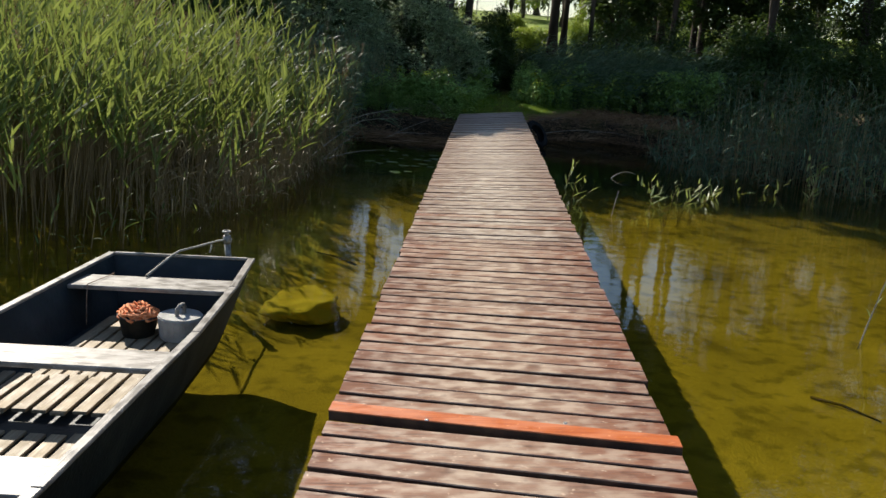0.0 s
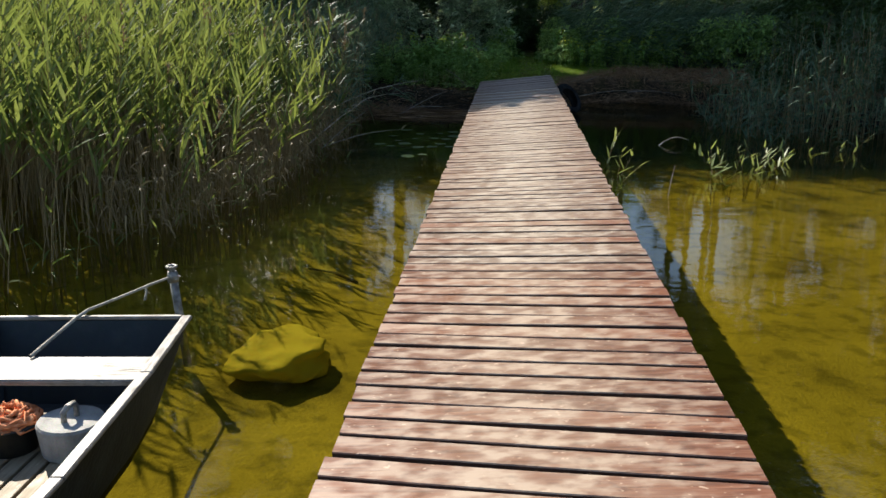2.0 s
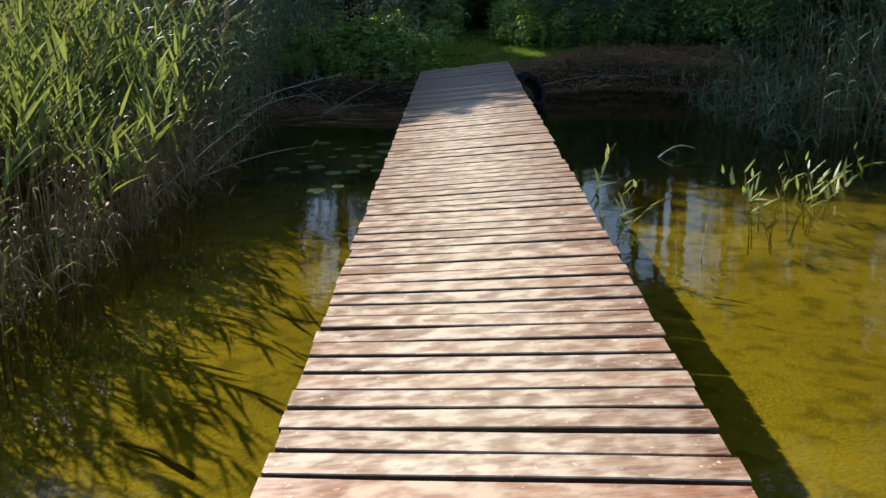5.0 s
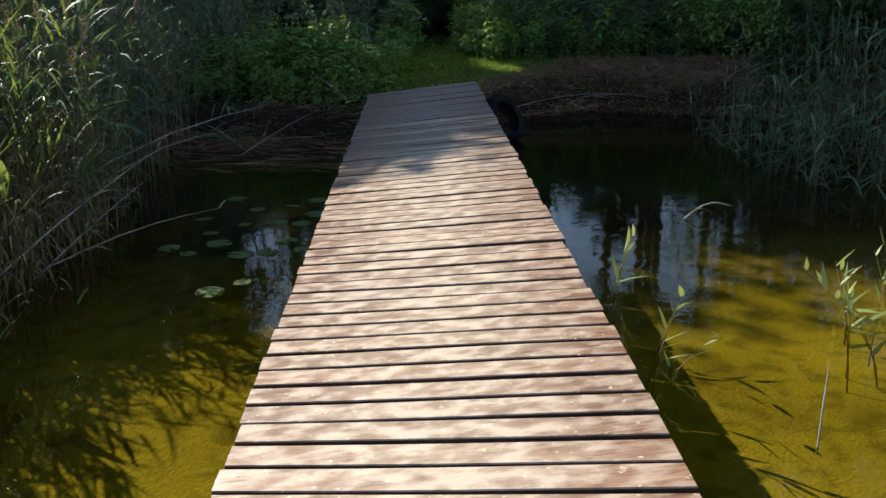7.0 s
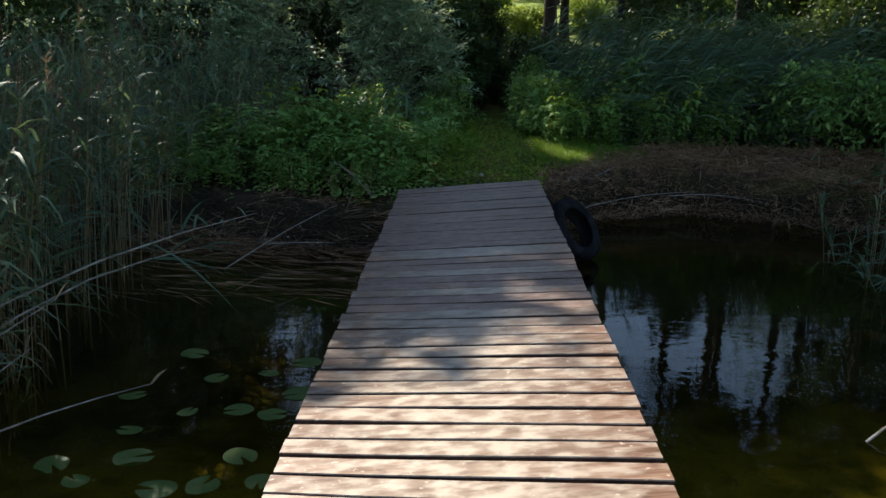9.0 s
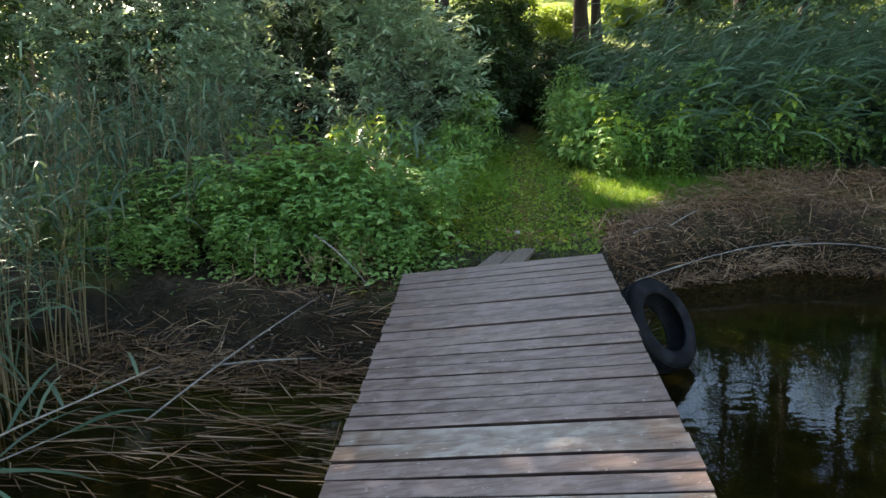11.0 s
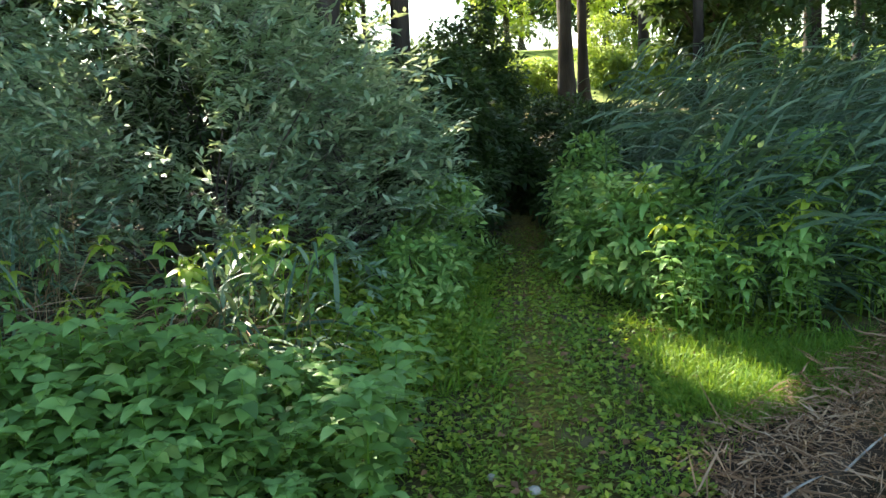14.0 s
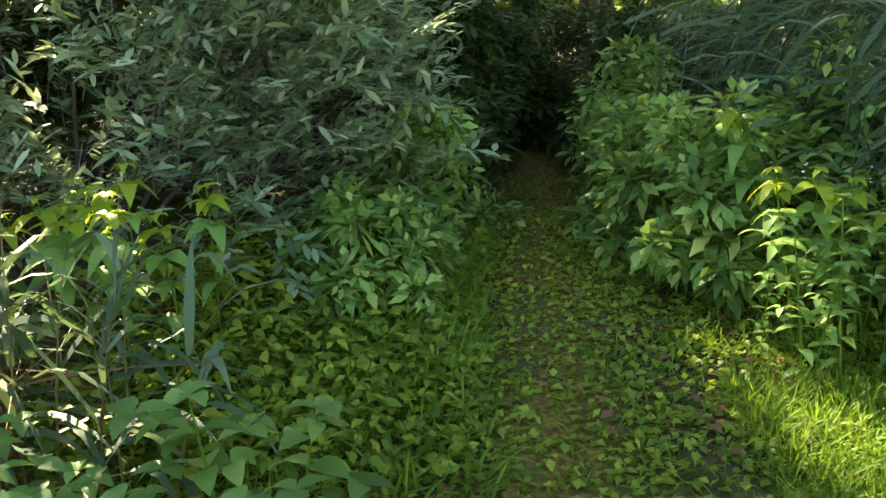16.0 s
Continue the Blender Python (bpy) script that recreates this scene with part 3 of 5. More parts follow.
def leaf_cloud(centres, radius, count, size, ratio=0.6, shape="oval", flat=0.6, segs=2, fold=0.0, out=0.7, droop=0.25):
    """Leaves scattered in clumps round centres, pointing outwards and a little down."""
    n = len(centres) * count
    c = np.repeat(np.asarray(centres, float), count, 0)
    r = np.repeat(np.broadcast_to(np.asarray(radius, float), (len(centres),)), count)
    d = unit(rng.normal(0, 1, (n, 3)))
    q = c + d * (r * rng.uniform(0.25, 1.0, n) ** 0.6)[:, None] * np.array([1, 1, flat])
    w = d * out + rng.normal(0, 0.6, (n, 3)) * np.array([1, 1, 0.6])
    s = size * rng.uniform(0.6, 1.3, n)
    return blades(q, w, s, s * ratio, droop, segs, shape, fold)


# gaps in the crowns: shafts along which the sun reaches the bank (a spot on the ground, its width)
SHAFTS = ((Vector((1.25, 20.5, 0.0)), 0.25), (Vector((-1.35, 20.7, 0.6)), 0.4))


def in_gap(c, r):
    return any(((c - p) - SUN * (c - p).dot(SUN)).length < w + 0.8 * r for p, w in SHAFTS)


def tree(place, height, crown_base, crown_r, trunk_r, leaf="tree_leaf", clumps=70, per=110, size=0.2, lean=(0, 0), label="tall dark leafy tree shading the bank", group="trees on the bank", squash=1.0):
    x, y = place
    z = float(ground_z(x, y)) - 0.1
    t = thing("tree", label, "tree", (x, y, z), group)
    top = Vector((lean[0], lean[1], height * 0.92))
    pts = [top * k + Vector((0.06 * math.sin(7 * k + x), 0.06 * math.cos(5 * k + y), 0)) * (1 if k else 0) for k in (0, 0.04, 0.2, 0.4, 0.6, 0.8, 1)]
    part("trunk", tube(pts, [trunk_r * f for f in (1.5, 1.1, 0.95, 0.8, 0.6, 0.35, 0.08)], 12), M["bark"], t, "", True)
    mid = (crown_base + height) / 2
    half = (height - crown_base) / 2
    cs, rs = [], []
    for _ in range(clumps):
        d = unit(rng.normal(0, 1, (1, 3)))[0] * rng.uniform(0.3, 1.0) ** 0.5
        cs.append((lean[0] * 0.7 + d[0] * crown_r, lean[1] * 0.7 + d[1] * crown_r, mid + d[2] * half * squash))
        rs.append(rng.uniform(0.45, 0.9) * crown_r * 0.33)
    keep = [k for k, c in enumerate(cs) if not in_gap(Vector(c) + Vector((x, y, z)), rs[k])]
    cs, rs = [cs[k] for k in keep], [rs[k] for k in keep]
    for k in range(7):
        c = Vector(cs[int(rng.integers(len(cs)))])
        a = top * min(0.9, max(0.25, (c.z - 1.0) / height))
        part("limb", tube([a, a.lerp(c, 0.5) + Vector((0, 0, 0.3)), c], [trunk_r * 0.35, trunk_r * 0.22, trunk_r * 0.06], 7), M["bark"], t, "", True)
    v, f = leaf_cloud(cs, rs, per, size, 0.62, "oval", 0.8, 2)
    link("crown", mesh_of("crown", v, f, M[leaf]), t)
    return t


def bush(name, label, place, size, leaf, clumps=40, per=90, leaf_size=0.07, ratio=0.5, shape="oval", segs=2, category="bush", group="", fold=0.0, stems=8):
    """A bush: stems fanning from the ground and clumps of leaves in an uneven dome."""
    x, y = place
    z = float(ground_z(x, y)) - 0.03
    t = thing(name, label, category, (x, y, z), group)
    cs = []
    for _ in range(clumps):
        a, u = rng.uniform(0, 2 * math.pi), rng.uniform(0, 1) ** 0.6
        h = rng.uniform(0.12, 1.0)
        k = math.sqrt(max(0.05, 1 - (h * 0.92) ** 2)) * (0.55 + 0.45 * u) * rng.uniform(0.85, 1.15)
        cs.append((math.cos(a) * size[0] * k, math.sin(a) * size[1] * k, h * size[2] * rng.uniform(0.85, 1.08)))
    for k in range(stems):
        c = Vector(cs[k])
        part("stem", tube([(0.1 * c.x, 0.1 * c.y, 0), (0.5 * c.x, 0.5 * c.y, c.z * 0.6), tuple(c)], [0.02, 0.014, 0.004], 5), M["bark"], t)
    v, f = leaf_cloud(cs, rng.uniform(0.16, 0.3, clumps) * (size[0] + size[2]) * 0.45, per, leaf_size, ratio, shape, 0.9, segs, fold, 0.8)
    link("foliage", mesh_of("foliage", v, f, M[leaf]), t)
    return t


def willow_sprays(name, label, place, size, twigs=420, per=11):
    """A willow bush of upswept twigs, each lined with narrow leaves."""
    x, y = place
    z = float(ground_z(x, y)) - 0.03
    t = thing(name, label, "bush", (x, y, z), "grey willow bushes behind the bank")
    a = rng.uniform(0, 2 * math.pi, twigs)
    h = rng.uniform(0.06, 1.0, twigs) ** 0.85
    k = np.sqrt(np.maximum(0.08, 1 - (h * 0.9) ** 2)) * rng.uniform(0.5, 1.0, twigs) ** 0.7 * (1 + 0.26 * np.sin(3 * a + 2 * x) * np.cos(5 * h + y) + 0.18 * np.sin(7 * a + 9 * h))
    o = np.stack([np.cos(a) * size[0] * k, np.sin(a) * size[1] * k, h * size[2] * rng.uniform(0.8, 1.05, twigs) * (1 + 0.12 * np.sin(2 * a + x))], -1)
    clear = np.array([not in_gap(Vector(p) + Vector((x, y, z + 0.1)), -0.05) for p in o])
    a, o = a[clear], o[clear]
    twigs = len(o)
    w = unit(np.stack([np.cos(a) * 0.9, np.sin(a) * 0.9, rng.uniform(-0.05, 0.75, twigs)], -1) + rng.normal(0, 0.3, (twigs, 3)))
    ln = rng.uniform(0.22, 0.48, twigs)
    tv, tf = blades(o - w * 0.15, w, ln + 0.15, 0.006, 0.1, 2, "reed")
    link("branchwork", mesh_of("branchwork", tv, tf, M["twig"]), t)
    ids = np.repeat(np.arange(twigs), per)
    s = np.tile(np.linspace(0.12, 1, per), twigs)
    q = o[ids] + w[ids] * (ln[ids] * s)[:, None]
    q[:, 2] -= 0.1 * ln[ids] * s * s
    flat = unit(np.cross(w, np.array([0, 0, 1.0])) + rng.normal(0, 0.25, (twigs, 3)))
    sign = np.tile(np.where(np.arange(per) % 2, 1.0, -1.0), twigs)
    sign[per - 1::per] = 0
    lw = w[ids] * 0.75 + flat[ids] * (0.8 * sign)[:, None] + rng.normal(0, 0.22, (len(ids), 3))
    L = rng.uniform(0.08, 0.13, len(ids)) * np.interp(s, [0, 0.6, 1], [0.75, 1.1, 0.85])
    v, f = blades(q, lw, L, L * 0.34, 0.12, 3, "oval", 0.06, rng.normal(0, 0.35, len(ids)))
    link("foliage", mesh_of("foliage", v, f, M["willow"]), t)
    for j in range(8):
        c = Vector(o[j * 7])
        part("stem", tube([(0.1 * c.x, 0.1 * c.y, 0), (0.55 * c.x, 0.55 * c.y, c.z * 0.6), tuple(c)], [0.016, 0.01, 0.004], 6), M["bark"], t)
    return t


def herb(name, label, category, group, mat, tall, pairs, size, ratio=0.55, each=False, shoots=True, low=None):
    """One leafy herb: a stem with whorls of broad leaves that grow smaller towards the top."""
    t = thing(name, label, category, (0, 0, 0), group)
    lx, ly = rng.normal(0, 0.06, 2)
    part("stem", tube([(0, 0, -0.05), (lx * 0.4, ly * 0.4, tall * 0.5), (lx, ly, tall)], [0.006, 0.005, 0.002], 5), M["grass"], t)
    o, w, L = [], [], []

    def whorl(c, z, a0, k, sz, rise):
        for j in range(k):
            a = a0 + j * 2 * math.pi / k
            o.append((c[0], c[1], z))
            w.append((math.cos(a), math.sin(a), rise))
            L.append(sz * rng.uniform(0.75, 1.15))

    if each:
        for u, k, f in ((0.45, 4, 0.8), (0.62, 4, 0.95), (0.78, 5, 1.05), (0.92, 5, 0.9), (1.0, 5, 0.5)):
            whorl((lx * u, ly * u), tall * u, u * 8 + rng.uniform(0, 2), k, size * f, 0.3 if u < 0.95 else 0.7)
    for k in range(0 if each else pairs):
        u = 0.12 + 0.88 * k / (pairs - 1)
        a0 = k * 1.57 + rng.uniform(-0.4, 0.4)
        whorl((lx * u, ly * u), tall * u, a0, 2 if u < 0.9 else 4, size * (1.1 - 0.4 * abs(u - 0.6)) * (0.8 if u > 0.95 else 1), 0.3 if u < 0.9 else 0.55)
        if shoots and 0.25 < u < 0.92:
            a = a0 + 0.8
            for r in (0.07, 0.13):
                whorl((lx * u + math.cos(a) * r, ly * u + math.sin(a) * r), tall * u + r * 0.8, a0 + r * 9, 3, size * 0.75, 0.35)
    o, w, L = np.array(o), np.array(w), np.array(L)
    tw = rng.normal(0, 0.2, len(o))
    if each:
        for k in range(len(o)):
            v, f = blades(o[k:k + 1], w[k:k + 1], L[k:k + 1], L[k:k + 1] * ratio, rng.uniform(0.4, 1.0), 5, "oval", 0.14, tw[k:k + 1])
            link("leaf", mesh_of("leaf", v, f, mat if low is None or o[k][2] > tall * 0.8 else low, True), t)
        for k in range(4):
            a = rng.uniform(0, 6.28)
            c = np.array([lx + 0.06 * math.cos(a), ly + 0.06 * math.sin(a), tall * rng.uniform(0.9, 1.08)])
            part("flower_stalk", tube([(lx, ly, tall * 0.88), tuple(c)], [0.0015, 0.001], 4), M["grass"], t)
            b = np.arange(5) * 1.2566
            v, f = blades(np.repeat(c[None], 5, 0), np.stack([np.cos(b), np.sin(b), 0 * b + 0.5], -1), 0.008, 0.007, 0.1, 2, "oval", 0, np.zeros(5))
            link("flower", mesh_of("flower", v, f, M["petal"]), t, "tiny white flower")
    else:
        v, f = blades(o, w, L, L * ratio, rng.uniform(0.25, 0.7, len(o)), 4, "oval", 0.14, tw)
        link("leaves", mesh_of("leaves", v, f, mat, True), t)
    return t


def plant_out(kinds, xs, ys, lo=0.8, hi=1.2, grow=None):
    """Sets copies of the given herbs at the places; the first ones move there themselves."""
    for k, (x, y) in enumerate(zip(xs, ys)):
        m = Matrix.Translation((float(x), float(y), float(ground_z(x, y)))) @ Matrix.Rotation(float(rng.uniform(0, 6.28)), 4, "Z")
        s = float(rng.uniform(lo, hi)) * (grow(x, y) if grow else 1.0)
        m = m @ Matrix.Rotation(float(rng.normal(0, 0.12)), 4, "X")
        if k < len(kinds):
            kinds[k].matrix_basis = m
        else:
            src = kinds[k % len(kinds)]
            o = copy_thing(src, m)
            o.scale = (s, s, s)


# ---------------------------------------------------------------- reed bed beside the pier
def left_bed(x, y):
    edge = np.interp(y, [4.65, 5.35, 6.85, 8.5, 10.4, 13, 16], [-4.7, -3.8, -3.15, -2.7, -2.65, -2.7, -3.0])
    inside = (x < edge) & (x > -8.6 + 0.7 * np.sin(1.3 * y) + 0.4 * np.sin(3.1 * y + 1)) & (y > 4.75 - 0.35 * (x + 4.2)) & (y < 15.0 + 0.8 * np.sin(1.7 * x))
    return inside & (rng.random(len(x)) < np.clip(0.1 + 0.3 * (edge - x), 0.1, 1.0) * (0.72 + 0.28 * np.sign(np.sin(2.1 * x + 0.7 * y) + np.cos(1.7 * y - x) + 0.6)))


x, y = scatter(5800, -9.5, -2.2, 4.35, 15.5, left_bed)
hh = rng.uniform(1.45, 2.5, len(x)) * np.interp(y, [4.85, 6.85, 10], [0.85, 1.0, 1.05]) * (1 + 0.1 * np.sin(2.6 * x + 1.3 * y) * np.sin(1.9 * y)) * np.interp(x, [-4.0, -2.8], [1.0, 0.66])
reeds("reed_bed", "dense tall sunlit green reeds standing in the lake", in_water(x, y), hh + 0.1, leaves=9, low=0.56, lean=(0.16, -0.05), spread=0.42, plume=0.14, leaf_w=0.032, leaf_len=(0.32, 0.58), droop=0.16, rise=0.55)
x, y = scatter(290, -4.4, -2.0, 4.85, 13.5, lambda x, y: (x < np.interp(y, [4.85, 6.85, 9, 13], [-3.6, -2.85, -2.45, -2.5])) & (x > np.interp(y, [4.85, 6.85, 9, 13], [-4.7, -3.4, -2.9, -3.0])))
reeds("young_reeds", "short young reeds along the edge of the reed bed", in_water(x, y), rng.uniform(0.35, 1.1, len(x)), leaves=6, low=0.35, leaf_len=(0.15, 0.32), leaf_w=0.018, plume=0, droop=0.3)
x, y = scatter(1500, -4.2, -2.3, 7.0, 14.0, lambda x, y: (x < np.interp(y, [7, 8.5, 10.4, 14], [-3.1, -2.65, -2.6, -2.65])) & (x > np.interp(y, [7, 8.5, 10.4, 14], [-3.9, -3.4, -3.3, -3.4])))
reeds("dry_reeds", "dead tan reed stalks standing along the edge of the reed bed", in_water(x, y), rng.uniform(0.6, 1.35, len(x)), leaf="reed_dry", leaves=3, low=0.35, leaf_len=(0.15, 0.4), leaf_w=0.016, plume=0, droop=0.9, spread=0.3)
x, y = scatter(900, -6.5, -2.4, 12.5, 17.6, lambda x, y: x < np.interp(y, [12.5, 15, 17.6], [-2.5, -2.75, -2.9]))
reeds("shaded_reeds", "tall shaded reeds near the bank", in_water(x, y), rng.uniform(1.5, 2.3, len(x)), leaf="reed_shaded", leaves=10, low=0.35, lean=(0.15, 0.05), droop=0.5, leaf_len=(0.35, 0.6))
# bent and fallen stems over the water
def fallen(name, label, base, tip, sag, leaf="reed_dry", n_leaf=8, r=0.007, leaf_len=0.3):
    a, b = Vector(base), Vector(tip)
    pts = [a.lerp(b, k / 5) + Vector((0, 0, sag * math.sin(math.pi * k / 5))) for k in range(6)]
    t = thing(name, label, "reed")
    part("stem", tube(pts, [r, r, r * 0.9, r * 0.8, r * 0.6, r * 0.3], 5), M["twig"], t)
    if n_leaf:
        u = np.linspace(0.25, 1, n_leaf)
        o = np.array([tuple(a.lerp(b, float(k)) + Vector((0, 0, sag * math.sin(math.pi * float(k))))) for k in u])
        d = unit(np.array([tuple(b - a)] * n_leaf)) + rng.normal(0, 0.45, (n_leaf, 3))
        v, f = blades(o, d, rng.uniform(0.7, 1.2, n_leaf) * leaf_len, 0.02, 0.35, 4, "reed")
        link("leaves", mesh_of("leaves", v, f, M[leaf]), t)
    return t


L_ = "bent reed leaning over the water"
fallen("leaning_reed", L_, (-3.3, 12.2, -0.5), (-1.55, 15.2, 0.12), 0.18, "reed_shaded", 22, 0.008, 0.55)
fallen("leaning_reed", L_, (-3.0, 12.6, -0.55), (-1.9, 15.0, -0.1), 0.2, "reed_shaded", 16, 0.008, 0.5)
fallen("leaning_reed", "dry broken reed stem leaning over the water", (-2.9, 11.1, -0.6), (-2.15, 13.2, 0.05), 0.05, "reed_dry", 3, 0.007, 0.25)
fallen("leaning_reed", "dry broken reed stem leaning over the water", (-2.7, 11.9, -0.6), (-2.2, 13.0, -0.15), 0.02, "reed_dry", 3, 0.006, 0.25)
fallen("leaning_reed", "dry broken reed stem leaning over the water", (-2.75, 12.2, -0.62), (-1.75, 13.4, -0.5), 0.06, "reed_dry", 2, 0.006, 0.2)

# ---------------------------------------------------------------- reeds in front of the shaded bank
L_ = "small clump of pale green reeds in the shallow water"
for cx, cy, k, hgt, ln in ((1.2, 11.45, 2, 0.75, (0.12, 0.0)), (1.2, 10.6, 3, 0.62, (0.22, 0.05)), (2.55, 10.8, 4, 0.62, (0.0, 0.0)), (2.78, 11.2, 5, 0.6, (0.05, 0)), (3.15, 11.4, 3, 0.5, (0.1, 0)), (3.5, 11.9, 3, 0.45, (0.0, 0)), (5.4, 12.75, 6, 0.9, (0, 0)), (4.5, 12.9, 3, 0.5, (0, 0)), (6.7, 13.5, 6, 1.0, (0, 0))):
    x, y = rng.normal(cx, 0.09 if k > 2 else 0.015, k), rng.normal(cy, 0.09 if k > 2 else 0.015, k)
    reeds("reed_clump", L_, in_water(x, y), hgt * rng.uniform(0.7, 1.1, k) + 0.1, leaf="clump", leaves=6, low=0.35, lean=ln, leaf_len=(0.14, 0.28), leaf_w=0.03, plume=0, kind="stuff" if k > 2 else "", droop=0.14, spread=0.35)


def right_bed(x, y):
    return (x < 11.8 + 0.8 * np.sin(1.9 * y)) & (y > 0.3 * np.sin(2.7 * x) + np.interp(x, [3, 3.8, 5, 6.3, 9, 14], [16.2, 14.2, 13.6, 13.4, 12.4, 11.5])) & (y < np.interp(x, [3, 4, 5, 14], [17.0, 17.3, 18, 18]))


x, y = scatter(1700, 3.4, 13, 11.5, 18, right_bed)
reeds("bank_reeds", "dark shaded reeds along the bank", in_water(x, y), rng.uniform(0.7, 2.3, len(x)) * np.interp(x, [3.4, 5, 8], [0.55, 0.85, 1.0]), leaf="reed_shaded", leaves=10, low=0.2, droop=0.5, leaf_len=(0.3, 0.55), plume=0.05)
fallen("leaning_reed", "pale dry reed stem rising from the shallows", (3.0, 4.65, -0.66), (3.32, 4.9, 0.22), 0.04, "clump", 8, 0.006, 0.14)
fallen("leaning_reed", "pale dry reed stem rising from the shallows", (1.66, 9.45, -0.65), (1.74, 9.6, -0.3), 0.04, "reed_dry", 0, 0.005)
fallen("leaning_reed", "pale dry bent stem lying on the water", (2.15, 13.2, -0.62), (2.6, 13.35, -0.55), 0.08, "reed_dry", 1, 0.008)

# ---------------------------------------------------------------- lily pads
pad_me = []
for k in range(3):
    bm = bmesh.new()
    c = bm.verts.new((0, 0, 0))
    ring = [bm.verts.new((math.cos(a) * (1 + 0.05 * math.sin(3 * a + k)), 0.85 * math.sin(a) * (1 + 0.04 * math.cos(4 * a + k)), 0.02 * math.sin(2 * a + k))) for a in np.linspace(0.25, 2 * math.pi - 0.25, 18)]
    for a, b in zip(ring, ring[1:]):
        bm.faces.new((c, a, b))
    r = bmesh.ops.extrude_face_region(bm, geom=list(bm.faces))
    bmesh.ops.translate(bm, vec=(0, 0, 0.015), verts=[v for v in r["geom"] if isinstance(v, bmesh.types.BMVert)])
    me = bpy.data.meshes.new("lily_pad")
    bm.to_mesh(me)
    bm.free()
    me.materials.append(M["lily"])
    pad_me.append(me)
pads = ((-1.45, 11.63), (-1.27, 11.82), (-1.52, 13.3), (-1.25, 13.35), (-1.05, 13.3), (-1.75, 13.05), (-1.98, 12.65), (-1.8, 12.5), (-1.62, 12.75), (-1.2, 12.5), (-0.95, 12.55), (-1.4, 12.45), (-1.1, 12.8), (-1.9, 13.5), (-1.5, 13.8), (-1.2, 13.9), (-1.0, 14.1), (-1.75, 14.2), (-0.95, 13.6))
for k, (px, py) in enumerate(pads):
    o = link("lily_pad", pad_me[k % 3])
    tagged(o, "round green lily pad floating on the dark water", "lily pad", "lily pads beside the pier")
    s = float(rng.uniform(0.06, 0.11))
    o.matrix_basis = Matrix.Translation((px, py, WATER + 0.003)) @ Matrix.Rotation(float(rng.uniform(0, 6.28)), 4, "Z") @ Matrix.Rotation(float(rng.uniform(-0.08, 0.08)), 4, "X") @ Matrix.Scale(s, 4)

# ---------------------------------------------------------------- bank plants
def herbs_region(x, y):
    edge = np.interp(y, [17.3, 17.8, 18.5, 19.5, 21.0, 22.4], [-1.2, -0.75, -0.5, -0.42, -0.42, -0.3])
    return (x < edge) & (y > np.interp(x, [-6, -3, -2, -1.2, -0.4], [19.0, 18.3, 18.0, 17.78, 17.9]))


kinds = [herb("nettle", "leafy green nettle-like herb on the bank", "herb", "green herbs on the bank", M["nettle"], float(rng.uniform(0.5, 0.8)), 9, 0.11, 0.7) for _ in range(7)]
x, y = scatter(560, -4.2, -0.4, 17.55, 19.75, herbs_region)
def herb_height(x, y):
    front = float(np.interp(x, [-6, -3, -2, -1.2, -0.4], [19.0, 18.4, 18.05, 17.8, 18.0]))
    edge = float(np.interp(y, [17.3, 18.5, 22.4], [-0.7, -0.5, -0.35]))
    return min(1.2, 0.5 + 0.6 * max(0.0, y - front), 0.5 + 0.9 * max(0.0, edge - x), 0.55 + 0.75 * max(0.0, 19.9 - y))


order = np.argsort(-x)
x, y = x[order], y[order]
plant_out(kinds, x[:215], y[:215], 0.75, 1.15, herb_height)
rest = []
for k, (px, py) in enumerate(zip(x[215:420], y[215:420])):
    src = kinds[k % 7]
    s = float(rng.uniform(0.75, 1.15)) * herb_height(px, py)
    me = [c for c in src.children if c.name.startswith("leaves")][0].data
    co = np.empty(len(me.vertices) * 3)
    me.vertices.foreach_get("co", co)
    a = float(rng.uniform(0, 6.28))
    co = co.reshape(-1, 3) * s @ np.array([(math.cos(a), math.sin(a), 0), (-math.sin(a), math.cos(a), 0), (0, 0, 1)])
    rest.append((co + np.array((px, py, float(ground_z(px, py)))), np.array([tuple(p.vertices) for p in me.polygons])))
v, f = join(*rest)
tagged(link("herb_patch", mesh_of("herb_patch", v, f, M["nettle"], True)), "thick patch of leafy green herbs on the bank", "herbs", kind="stuff")
kinds = [herb("broadleaf_herb", "yellow-green broad-leaved herb beside the path", "herb", "broad-leaved herbs beside the path", M["yellowish"], float(rng.uniform(0.6, 0.85)), 6, 0.135, 0.52, True, False, M["nettle"]) for _ in range(6)]
xs = np.concatenate([rng.uniform(-2.3, -1.0, 12), rng.normal(1.35, 0.22, 8), rng.normal(2.0, 0.3, 10), rng.uniform(2.3, 3.8, 12), rng.uniform(-3.2, -1.5, 16)])
ys = np.concatenate([rng.uniform(20.5, 21.5, 12), rng.uniform(20.8, 21.6, 8), rng.uniform(20.95, 21.5, 10), rng.uniform(20.9, 21.7, 12), rng.uniform(19.8, 21.3, 16)])
plant_out(kinds, xs, ys, 0.65, 1.15)
kinds = [herb("nettle", "dark green leafy herb beside the path", "herb", "green herbs on the bank", M["nettle"], float(rng.uniform(0.4, 0.7)), 8, 0.09, 0.5) for _ in range(4)]
plant_out(kinds, rng.uniform(0.85, 3.7, 70), rng.uniform(20.8, 22.0, 70), 0.5, 1.15)

